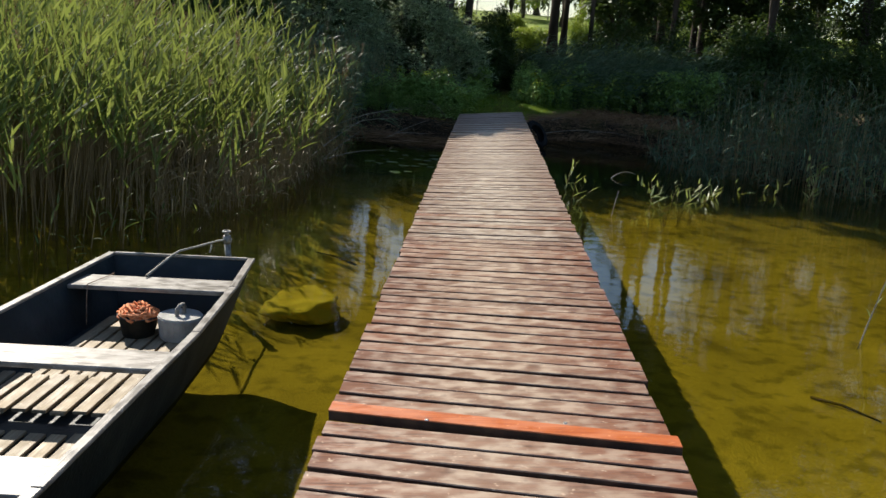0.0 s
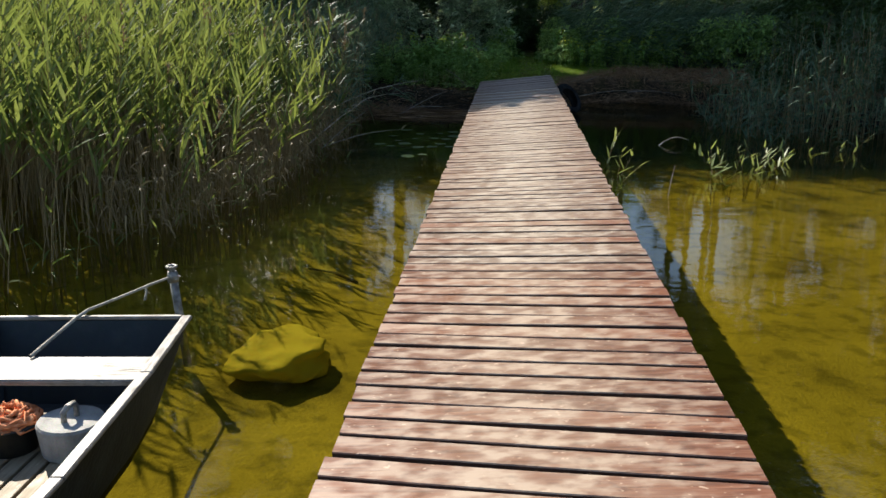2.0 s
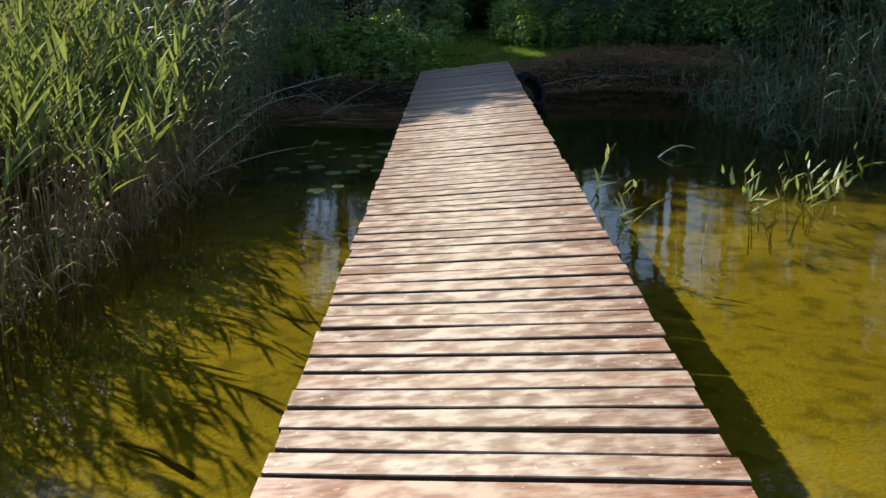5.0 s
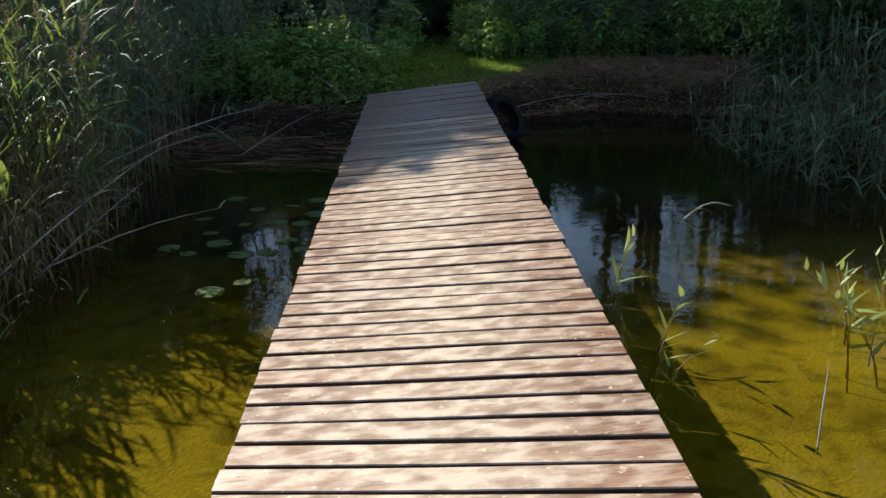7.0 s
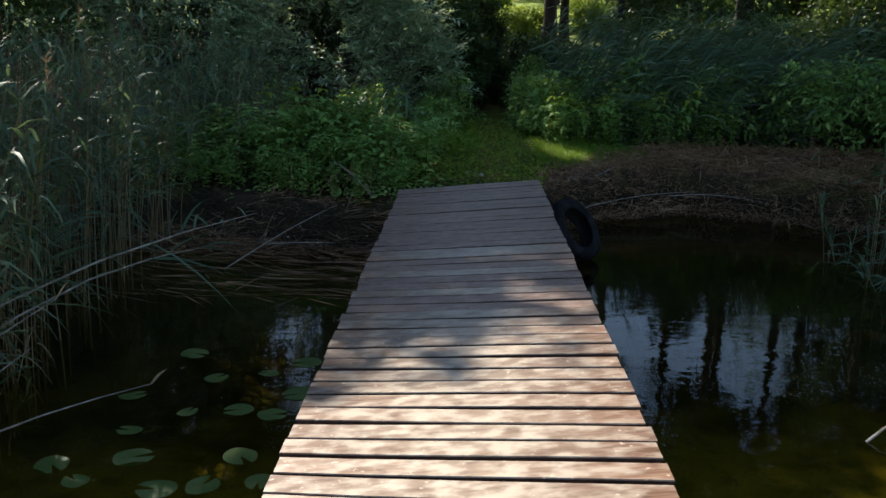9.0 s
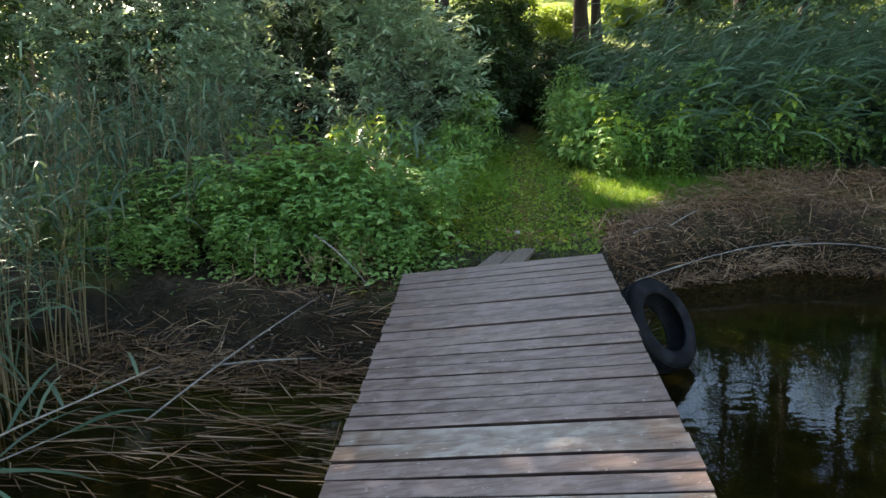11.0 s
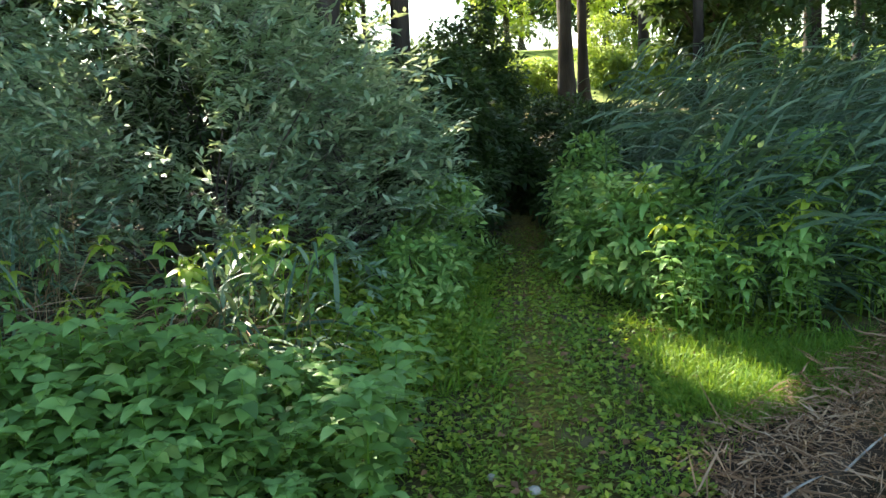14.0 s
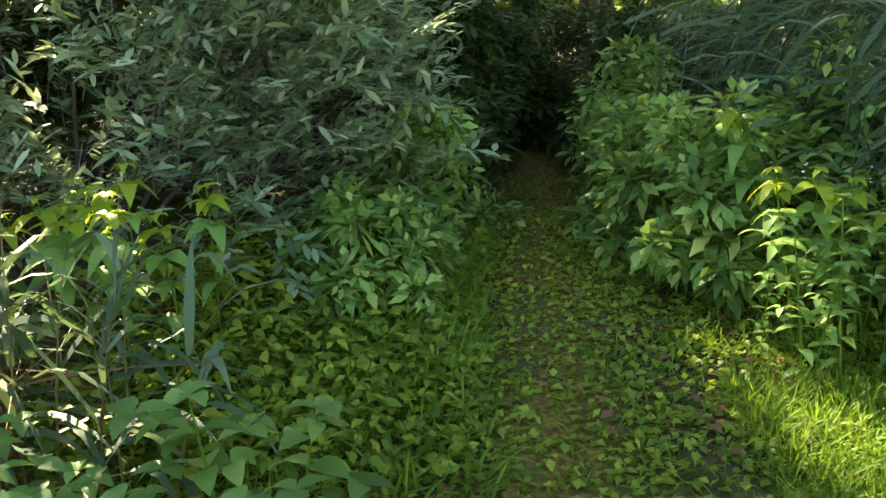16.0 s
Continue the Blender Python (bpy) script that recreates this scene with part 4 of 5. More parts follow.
willow_sprays("willow_bush", "grey-green willow bush with narrow pale leaves", (-2.2, 22.6), (1.75, 1.1, 2.5), 1700)
willow_sprays("willow_bush", "grey-green willow bush with narrow pale leaves", (-4.8, 22.9), (1.9, 1.2, 2.5), 1200)
willow_sprays("willow_bush", "grey-green willow bush with narrow pale leaves", (-0.95, 23.4), (0.75, 0.9, 1.8), 600)
x, y = scatter(1500, 1.0, 8.5, 21.2, 25.0, lambda x, y: x > np.interp(y, [21.2, 21.7, 23, 25], [1.7, 1.3, 0.95, 0.9]))
reeds("bank_reeds", "tall bluish shaded reeds leaning over the bank herbs", on_ground(x, y), rng.uniform(0.75, 1.75, len(x)) * np.interp(y, [21.2, 22.4], [0.72, 1.0]), leaf="reed_shaded", stem="reed_shaded", leaves=12, low=0.15, droop=0.45, leaf_len=(0.35, 0.75), leaf_w=0.03, lean=(0.4, -0.3), spread=0.8, wind=(1.3, -0.5), plume=0.03, rise=-0.25)
x, y = scatter(420, -6.5, -2.6, 18.4, 21.5)
reeds("bank_reeds", "reeds mixed with herbs on the bank", on_ground(x, y), rng.uniform(0.7, 1.5, len(x)), leaf="reed_shaded", leaves=8, low=0.3, droop=0.55, leaf_len=(0.3, 0.55), plume=0.02)
x, y = scatter(20, -1.6, -0.8, 19.9, 20.6)
reeds("bank_reeds", "a few broad grassy reed shoots among the herbs", on_ground(x, y), rng.uniform(0.55, 0.95, len(x)), leaf="reed_shaded", leaves=7, low=0.3, droop=0.6, leaf_len=(0.35, 0.6), leaf_w=0.03, plume=0, lean=(0.1, -0.05))
for px, py, sx, sz, lf in ((2.2, 22.1, 1.0, 1.0, "nettle"), (3.6, 22.0, 1.1, 1.0, "nettle"), (5.2, 21.2, 1.2, 1.2, "nettle"), (1.2, 22.2, 0.5, 0.75, "nettle")):
    bush("low_bush", "low leafy green bush beside the path", (px, py), (sx, 0.7, sz), lf, 70, 80, 0.1, 0.5, "oval", 2, "bush", "low bushes on the bank")
# Dark bushes close in on the path, partly standing in for overhanging shade
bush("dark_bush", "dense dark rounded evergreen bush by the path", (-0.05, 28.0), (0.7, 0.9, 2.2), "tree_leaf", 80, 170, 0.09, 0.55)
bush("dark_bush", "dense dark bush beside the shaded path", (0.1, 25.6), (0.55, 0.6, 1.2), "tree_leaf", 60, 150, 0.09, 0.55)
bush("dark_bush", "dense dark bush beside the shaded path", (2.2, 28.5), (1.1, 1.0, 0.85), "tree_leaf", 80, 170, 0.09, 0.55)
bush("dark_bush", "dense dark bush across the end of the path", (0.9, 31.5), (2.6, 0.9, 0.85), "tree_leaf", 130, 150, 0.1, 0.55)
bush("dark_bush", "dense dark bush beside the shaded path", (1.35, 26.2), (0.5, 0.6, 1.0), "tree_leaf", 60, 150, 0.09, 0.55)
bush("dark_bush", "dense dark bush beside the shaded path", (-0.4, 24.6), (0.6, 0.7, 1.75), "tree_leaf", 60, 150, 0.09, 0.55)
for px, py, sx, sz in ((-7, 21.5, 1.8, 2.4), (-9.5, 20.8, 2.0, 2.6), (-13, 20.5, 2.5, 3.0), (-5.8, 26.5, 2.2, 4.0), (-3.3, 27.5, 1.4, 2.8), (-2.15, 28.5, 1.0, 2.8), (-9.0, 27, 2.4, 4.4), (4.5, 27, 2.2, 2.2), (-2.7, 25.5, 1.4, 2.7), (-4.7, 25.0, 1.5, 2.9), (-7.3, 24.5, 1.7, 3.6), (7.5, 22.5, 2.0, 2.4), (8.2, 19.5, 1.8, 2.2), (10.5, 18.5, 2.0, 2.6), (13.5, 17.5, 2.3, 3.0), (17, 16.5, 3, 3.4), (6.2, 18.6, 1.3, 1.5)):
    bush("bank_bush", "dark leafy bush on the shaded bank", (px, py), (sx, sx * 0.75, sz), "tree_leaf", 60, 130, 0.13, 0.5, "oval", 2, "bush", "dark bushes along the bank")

for px, py, sx, sz, lf in ((-0.5, 22.0, 0.4, 0.5, "nettle"), (-0.3, 22.9, 0.4, 0.75, "nettle"), (-0.2, 23.7, 0.4, 0.9, "tree_leaf"), (0.95, 22.7, 0.35, 0.7, "nettle"), (1.0, 23.6, 0.4, 0.9, "nettle"), (1.1, 24.7, 0.45, 1.0, "tree_leaf"), (0.75, 25.6, 0.3, 0.6, "tree_leaf"), (0.1, 26.6, 0.4, 1.2, "tree_leaf")):
    bush("low_bush", "low leafy bush crowding the narrow path", (px, py), (sx, 0.5, sz), lf, 40, 70, 0.085, 0.5, "oval", 2, "bush", "low bushes on the bank")

x, y = scatter(620, -3.2, -1.35, 20.0, 21.7)
v, f = blades(on_ground(x, y, 0.02) + np.stack([0 * x, 0 * x, rng.uniform(0, 0.42, len(x))], -1), np.stack([rng.normal(0.2, 1, len(x)), rng.normal(0, 0.7, len(x)), rng.normal(0.15, 0.35, len(x))], -1), rng.uniform(0.25, 0.8, len(x)), rng.uniform(0.006, 0.012, len(x)), rng.uniform(-0.1, 0.3, len(x)), 3, "reed")
tagged(link("dead_stalks", mesh_of("dead_stalks", v, f, M["straw"])), "tangle of dead brown plant stalks behind the herbs", "dead stalks", kind="stuff")
x, y = scatter(60, -2.1, -1.0, 17.75, 18.1)
v, f = blades(on_ground(x, y, 0.0) + np.stack([0 * x, 0 * x, rng.uniform(0.1, 0.4, len(x))], -1), np.stack([rng.normal(0.5, 0.5, len(x)), rng.normal(-0.5, 0.4, len(x)), rng.normal(-0.1, 0.4, len(x))], -1), rng.uniform(0.15, 0.4, len(x)), 0.006, 0.35, 4, "reed")
tagged(link("dead_stalks", mesh_of("dead_stalks", v, f, M["straw"])), "dry grass blades hanging at the foot of the herbs", "dead stalks", kind="stuff")

# low cover: leaves and grass
def path_x(y):
    return np.interp(y, [18, 20, 22.4, 26, 31], [0.2, 0.25, 0.3, 0.55, 1.0])


x, y = scatter(30000, -1.1, 2.6, 18.6, 23.5, lambda x, y: (abs(x - path_x(y)) > rng.uniform(-0.17, 0.34, len(x)) * np.interp(y, [20, 22], [1.0, 0.8])) & (x < np.interp(y, [18.6, 19.6, 20.2, 23], [0.8, 1.0, 2.2, 1.6])))
v, f = blades(on_ground(x, y, 0.015), np.stack([rng.normal(0, 1, len(x)), rng.normal(0, 1, len(x)), rng.uniform(0.1, 1.0, len(x))], -1), rng.uniform(0.025, 0.06, len(x)), rng.uniform(0.018, 0.04, len(x)), 0.3, 2, "oval", 0.1)
tagged(link("ground_cover", mesh_of("ground_cover", v, f, M["ground_leaf"])), "small green leaves of low ground cover beside the path", "ground cover", kind="stuff")
x, y = scatter(5200, -1.5, 0.1, 20.3, 23.0, lambda x, y: x < path_x(y) - 0.25)
v, f = blades(on_ground(x, y, 0.03) + np.stack([0 * x, 0 * x, rng.uniform(0, 0.25, len(x)) * np.clip((path_x(y) - x) - 0.25, 0, 1)], -1), np.stack([rng.normal(0.3, 1, len(x)), rng.normal(-0.4, 1, len(x)), rng.uniform(0.0, 0.8, len(x))], -1), rng.uniform(0.03, 0.085, len(x)), rng.uniform(0.02, 0.055, len(x)), 0.4, 3, "oval", 0.12)
tagged(link("ground_cover", mesh_of("ground_cover", v, f, M["ground_leaf"])), "lush green creeping leaves at the foot of the willow", "ground cover", kind="stuff")
x, y = scatter(32000, -0.8, 2.6, 18.2, 24.5, lambda x, y: (abs(x - path_x(y)) > rng.uniform(-0.2, 0.36, len(x))) & (x < np.interp(y, [18.2, 18.5, 19.4, 20.0, 20.4, 24], [0.1, 0.75, 0.95, 1.7, 2.3, 1.6])))
bx, by = scatter(14000, 0.85, 2.3, 19.75, 20.9, lambda x, y: y > np.interp(x, [0.85, 1.3, 2.3], [19.9, 19.75, 20.3]))
x, y = np.concatenate([x, bx]), np.concatenate([y, by])
tall = np.where((x > 0.9) & (y > 19.7), 1.45, 0.8)
v, f = blades(on_ground(x, y), np.stack([rng.normal(0, 0.75, len(x)), rng.normal(-0.25, 0.7, len(x)), np.ones(len(x))], -1), rng.uniform(0.04, 0.13, len(x)) * tall, 0.006, rng.uniform(0.1, 0.6, len(x)), 3, "reed")
gx_, gy_ = scatter(3600, -1.35, 0.05, 20.2, 22.6)
v, f = join((v, f), blades(on_ground(gx_, gy_), np.stack([rng.normal(0.2, 0.6, len(gx_)), rng.normal(-0.2, 0.6, len(gx_)), np.ones(len(gx_))], -1), rng.uniform(0.1, 0.32, len(gx_)), rng.uniform(0.006, 0.012, len(gx_)), rng.uniform(0.2, 0.7, len(gx_)), 3, "reed"))
tagged(link("grass", mesh_of("grass", v, f, M["grass"])), "soft green grass along the path", "grass", kind="stuff")

x, y = scatter(380, -0.5, 1.2, 18.7, 24)
v, f = blades(on_ground(x, y, 0.03), np.stack([rng.normal(0, 1, len(x)), rng.normal(0, 1, len(x)), rng.uniform(0, 0.3, len(x))], -1), rng.uniform(0.03, 0.075, len(x)), rng.uniform(0.02, 0.05, len(x)), 0.2, 2, "oval", 0.12)
tagged(link("leaf_litter", mesh_of("leaf_litter", v, f, M["dead_leaf"])), "scattered fallen brown leaves on the path", "fallen leaves", kind="stuff")

x, y = scatter(7000, -3.2, 1.1, 16.9, 18.9)
q = np.stack([x, y, np.maximum(ground_z(x, y), WATER) + 0.012], -1)
v, f = blades(q, np.stack([rng.normal(0, 1, len(x)), rng.normal(0, 1, len(x)), rng.normal(0.1, 0.3, len(x))], -1), rng.uniform(0.03, 0.16, len(x)), rng.uniform(0.006, 0.02, len(x)), 0.1, 2, "reed")
tagged(link("bank_debris", mesh_of("bank_debris", v, f, M["debris"])), "dark plant debris on the muddy bank", "debris", kind="stuff")
x, y = scatter(900, -2.6, -0.3, 17.5, 18.6, lambda x, y: y > np.interp(x, [-2.6, -1.2, -0.6, -0.3], [18.0, 17.72, 17.6, 17.7]))
v, f = blades(on_ground(x, y, 0.02) + np.stack([0 * x, 0 * x, rng.uniform(0, 0.12, len(x))], -1), np.stack([rng.normal(0, 1, len(x)), rng.normal(-0.4, 1, len(x)), rng.uniform(0.0, 0.8, len(x))], -1), rng.uniform(0.04, 0.09, len(x)), rng.uniform(0.025, 0.05, len(x)), 0.3, 2, "oval", 0.12)
tagged(link("ground_cover", mesh_of("ground_cover", v, f, M["nettle"])), "green creeping leaves along the muddy edge", "ground cover", kind="stuff")

x, y = scatter(1700, -3.4, -0.6, 16.7, 18.0)
q = np.stack([x, y, np.maximum(ground_z(x, y), WATER) + rng.uniform(0.008, 0.03, len(x))], -1)
v, f = blades(q, np.stack([rng.normal(0.6, 1, len(x)), rng.normal(0, 0.7, len(x)), rng.normal(0.05, 0.2, len(x))], -1), rng.uniform(0.04, 0.34, len(x)), rng.uniform(0.004, 0.012, len(x)), rng.uniform(-0.05, 0.15, len(x)), 2, "reed")
tagged(link("reed_litter", mesh_of("reed_litter", v, f, M["straw"])), "thin broken brown stalks strewn over the muddy edge", "reed litter", kind="stuff")
# pale chips of shell and stone on the mud
bm = bmesh.new()
for px, py in zip(*scatter(46, -2.2, -0.5, 17.25, 17.95)):
    r = bmesh.ops.create_icosphere(bm, subdivisions=1, radius=float(rng.uniform(0.005, 0.014)))["verts"]
    m = Matrix.Translation((px, py, max(float(ground_z(px, py)), WATER) + 0.008)) @ Matrix.Rotation(float(rng.uniform(0, 3)), 4, "Z") @ Matrix.Diagonal((1.4, 0.9, 0.45, 1))
    bmesh.ops.transform(bm, matrix=m, verts=r)
tagged(part("pebbles", bm, M["stone"], None), "small pale pebbles and shell chips on the dark mud", "pebbles", kind="stuff")

# reed litter
def litter_region(x, y):
    return (x > np.interp(y, [18.5, 19.0, 19.7, 20.3, 20.9], [0.95, 0.75, 0.95, 1.8, 2.4])) & (y > np.interp(x, SHORE_X, SHORE_Y) - 0.1)


x, y = scatter(16000, 0.8, 7.5, 17.2, 21.0, litter_region)
q = on_ground(x, y, 0.02)
q[:, 2] += rng.uniform(0, 0.1, len(x)) * np.clip((x - 0.9) * 1.2, 0, 1)
v, f = blades(q, np.stack([rng.normal(0, 1, len(x)), rng.normal(0, 1, len(x)), rng.normal(0.05, 0.25, len(x))], -1), rng.uniform(0.05, 0.3, len(x)), rng.uniform(0.006, 0.016, len(x)), rng.uniform(-0.1, 0.25, len(x)), 2, "reed")
x, y = scatter(62000, 0.8, 6.5, 17.4, 20.9, litter_region)
q = on_ground(x, y, 0.01)
q[:, 2] += rng.uniform(0, 0.09, len(x)) * np.clip((x - 0.8) * 1.2, 0, 1)
v, f = join((v, f), blades(q, np.stack([rng.normal(0, 1, len(x)), rng.normal(0, 1, len(x)), rng.normal(0, 0.35, len(x))], -1), rng.uniform(0.02, 0.07, len(x)), rng.uniform(0.008, 0.022, len(x)), 0.1, 1, "reed"))
tagged(link("reed_litter", mesh_of("reed_litter", v, f, M["straw"])), "brown heap of broken dry reed straw on the shore", "reed litter", kind="stuff")
x, y = scatter(480, -3.0, -0.72, 15.4, 17.5)
q = np.stack([x, y, np.maximum(ground_z(x, y), WATER) + 0.012], -1)
v, f = blades(q, np.stack([rng.normal(1, 0.5, len(x)), rng.normal(-0.25, 0.3, len(x)), rng.normal(0, 0.06, len(x))], -1), rng.uniform(0.15, 0.7, len(x)), 0.01, 0.0, 2, "reed")
tagged(link("reed_litter", mesh_of("reed_litter", v, f, M["straw"])), "brown dead reed stems floating at the muddy edge", "reed litter", kind="stuff")

# ---------------------------------------------------------------- trees
# Some crowns here are unseen, added to shade the bank and darken reflections
for px, py, h, cb, r, tr in ((-21, 24, 12, 1.5, 4.5, 0.2), (-16, 24.5, 11, 2.0, 4, 0.22), (-12, 24.3, 10.4, 2.5, 3.4, 0.22), (-8.4, 24.8, 10.6, 3.4, 3.3, 0.2), (-10.4, 26.8, 12.3, 4, 2.8, 0.18), (-5.0, 25.6, 10.8, 3.0, 2.9, 0.2), (-7.0, 28.0, 12.2, 5, 2.7, 0.2), (-1.4, 24.7, 14.0, 3.2, 2.1, 0.14), (-0.9, 27.5, 19.0, 4.9, 3.0, 0.16), (-5.5, 31, 19, 7.2, 3.2, 0.2), (-2.6, 31.5, 20, 7.2, 3.2, 0.2), (3.2, 28.5, 19.5, 6.4, 3.2, 0.12), (6.2, 30.5, 19, 7.4, 3.0, 0.13), (8.9, 28, 18, 3.8, 2.6, 0.16), (12.5, 24.5, 12, 3.0, 3.5, 0.2), (17, 21.5, 13, 2.0, 4, 0.2), (22, 20, 13, 1.5, 4.5, 0.2), (13, 31, 13, 4.5, 3.2, 0.2)):
    tree((px, py), h, cb, r, tr, clumps=90, per=85, size=0.27)
# The 29-30 m ones at left: unseen height added to darken the water's reflection
for px, py, h, tr in ((3.0, 44, 22, 0.27), (3.62, 44.6, 22, 0.19), (7.9, 42, 22, 0.25), (9.3, 41, 21, 0.22), (9.9, 42, 22, 0.22), (11.4, 40.5, 21, 0.2), (12.2, 40, 22, 0.26), (-5, 40, 29, 0.27), (-9, 44, 30, 0.27), (-12.5, 41, 29, 0.27), (16, 44, 21, 0.25), (6.1, 48, 22, 0.2)):
    tree((px, py), h, 9.6, 2.8, tr, clumps=60 if h < 25 else 150, per=80, size=0.32, label="tall straight tree with a bare dark trunk")
for px, py, h, r in ((5.1, 36, 4.2, 1.4), (6.9, 38, 7.0, 1.4), (9.6, 36, 5, 1.6), (12.2, 37, 8, 2.0), (15, 36, 8, 2.2), (18.5, 34, 9, 2.4), (23, 32, 9, 3), (-8, 36, 8, 2.4), (-12, 34, 8, 2.6)):
    tree((px, py), h, 1.6, r, 0.14, clumps=60, per=80, size=0.24, label="small dark leafy tree with a low crown")
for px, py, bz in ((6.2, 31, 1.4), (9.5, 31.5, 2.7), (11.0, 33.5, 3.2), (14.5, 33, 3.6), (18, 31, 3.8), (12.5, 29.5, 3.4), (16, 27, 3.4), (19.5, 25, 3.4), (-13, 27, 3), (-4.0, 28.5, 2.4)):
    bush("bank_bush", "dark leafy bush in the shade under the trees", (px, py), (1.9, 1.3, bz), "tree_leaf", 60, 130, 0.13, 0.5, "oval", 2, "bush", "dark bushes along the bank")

# ---------------------------------------------------------------- boat
boat = thing("rowing_boat", "flat dark rowing boat moored beside the pier, with slatted floor", "boat", (-2.26, 1.854, -0.25))
boat.rotation_euler = (0, radians(-2.6), 0)
SECT = ((-2.6, 0.56, -0.02), (-1.3, 0.63, -0.005), (0.5, 0.63, -0.01), (1.4, 0.585, 0.0), (2.1, 0.525, 0.02))
bm = bmesh.new()
rings = []
for k, (sy, hw, top) in enumerate(SECT):
    rake = 0.28 if k in (0, len(SECT) - 1) else 0.0
    lo = -0.44
    yb = sy + (rake if k == 0 else -rake)
    hb = hw - 0.14
    rings.append([bm.verts.new(p) for p in ((-hw, sy, top), (-hb, yb, lo), (hb, yb, lo), (hw, sy, top), (hw - 0.03, sy, top), (hb - 0.01, yb, lo + 0.105), (-hb + 0.01, yb, lo + 0.105), (-hw + 0.03, sy, top))])
for a, c in zip(rings, rings[1:]):
    for j in range(8):
        f = bm.faces.new((a[j], c[j], c[(j + 1) % 8], a[(j + 1) % 8]))
        f.material_index = 1 if 4 <= j <= 6 else 0
hull = part("hull", bm, M["boat_out"], boat, "dark green painted hull, blue inside")
hull.data.materials.append(M["boat_in"])
for k, s in ((0, 1), (len(SECT) - 1, -1)):
    sy, hw, top = SECT[k]
    yb, hb = sy + s * 0.28, hw - 0.14
    bm = bmesh.new()
    o = [bm.verts.new(p) for p in ((-hw + 0.002, sy, top), (-hb, yb, -0.44), (hb, yb, -0.44), (hw - 0.002, sy, top))]
    i = [bm.verts.new((p.co.x, p.co.y + s * 0.03, p.co.z)) for p in o]
    bm.faces.new(o)
    g = bm.faces.new(i[::-1])
    g.material_index = 1
    for j in range(4):
        bm.faces.new((o[j], i[j], i[(j + 1) % 4], o[(j + 1) % 4]))
    e = part("end_panel", bm, M["boat_out"], boat)
    e.data.materials.append(M["boat_in"])


def strip(a, b, w, h, name, mat, parent, label="", bev=0.006):
    """A bar from a to b, w wide and h high."""
    a, b = Vector(a), Vector(b)
    bm = bmesh.new()
    box(bm, ((b - a).length, w, h), None, bev)
    o = part(name, bm, mat, parent, label)
    d = b - a
    o.matrix_local = Matrix.Translation((a + b) / 2) @ Matrix.Rotation(math.atan2(d.y, d.x), 4, "Z") @ Matrix.Rotation(-math.asin(d.z / d.length), 4, "Y")
    return o


for sx in (-1, 1):
    for (y0, h0, t0), (y1, h1, t1) in zip(SECT, SECT[1:]):
        strip((sx * (h0 - 0.008), y0, t0 + 0.008), (sx * (h1 - 0.008), y1, t1 + 0.008), 0.055, 0.022, "gunwale", M["boat_wood"], boat, "silver-grey worn wooden gunwale")
for k, s in ((0, 1), (len(SECT) - 1, -1)):
    sy, hw, top = SECT[k]
    strip((-hw + 0.03, sy + s * 0.012, top + 0.011), (hw - 0.03, sy + s * 0.012, top + 0.011), 0.035, 0.02, "gunwale", M["boat_wood"], boat, "silver-grey worn wooden gunwale")
for sy, w, hx in ((1.55, 0.28, 0.54), (0.12, 0.27, 0.6), (-1.15, 0.3, 0.6)):
    strip((-hx, sy, -0.04), (hx, sy, -0.04), w, 0.03, "seat", M["boat_wood"], boat, "silver-grey weathered plank seat")
for s0, s1, z, n0 in ((0.0, 0.5, -0.296, 9), (0.44, 1.65, -0.315, 9), (-2.1, -0.2, -0.318, 9)):
    for k in range(n0):
        sx = -0.47 + k * 0.106
        if s0 > 0 and k == 0:
            continue
        strip((sx * (0.92 if s0 > 0 else 1), s0 + 0.015 * math.sin(k * 2.3), z), (sx * (0.88 if s0 > 0 else 1), s1 + 0.015 * math.cos(k * 1.7), z), 0.078, 0.018, "floor_slat", M["slat"], boat, "pale bare wooden floor slat", 0.003)


def curve_rope(name, pts, r, mat, label, category, parent=None):
    cu = bpy.data.curves.new(name, "CURVE")
    cu.dimensions, cu.bevel_depth, cu.bevel_resolution = "3D", r, 2
    sp = cu.splines.new("POLY")
    sp.points.add(len(pts) - 1)
    for p, q in zip(sp.points, pts):
        p.co = (*q, 1)
    tmp = new("tmp", cu)
    me = bpy.data.meshes.new_from_object(tmp.evaluated_get(bpy.context.evaluated_depsgraph_get()))
    bpy.data.objects.remove(tmp)
    me.materials.clear()
    me.materials.append(mat)
    o = link(name, me, parent, label)
    if category:
        tagged(o, label, category)
    return o


# concrete anchor block with a handle, and a bucket full of rope, on the boat floor
BF = -0.556
anchor = thing("anchor_weight", "pale round concrete anchor weight with an iron handle", "anchor weight", (-1.99, 3.14, BF))
bm = bmesh.new()
prof = ((0.0, 0.0), (0.115, 0.0), (0.13, 0.02), (0.145, 0.165), (0.138, 0.178), (0.0, 0.18))
lay = [[bm.verts.new((r * math.cos(a), r * math.sin(a), z)) for a in np.linspace(0, 2 * math.pi, 24, endpoint=False)] for r, z in prof[1:5]]
for a, c in zip(lay, lay[1:]):
    for k in range(24):
        bm.faces.new((a[k], a[(k + 1) % 24], c[(k + 1) % 24], c[k]))
bm.faces.new(lay[0][::-1])
bm.faces.new(lay[-1])
part("block", bm, M["concrete"], anchor)
anchor.scale = (1.0, 1.0, 0.92)
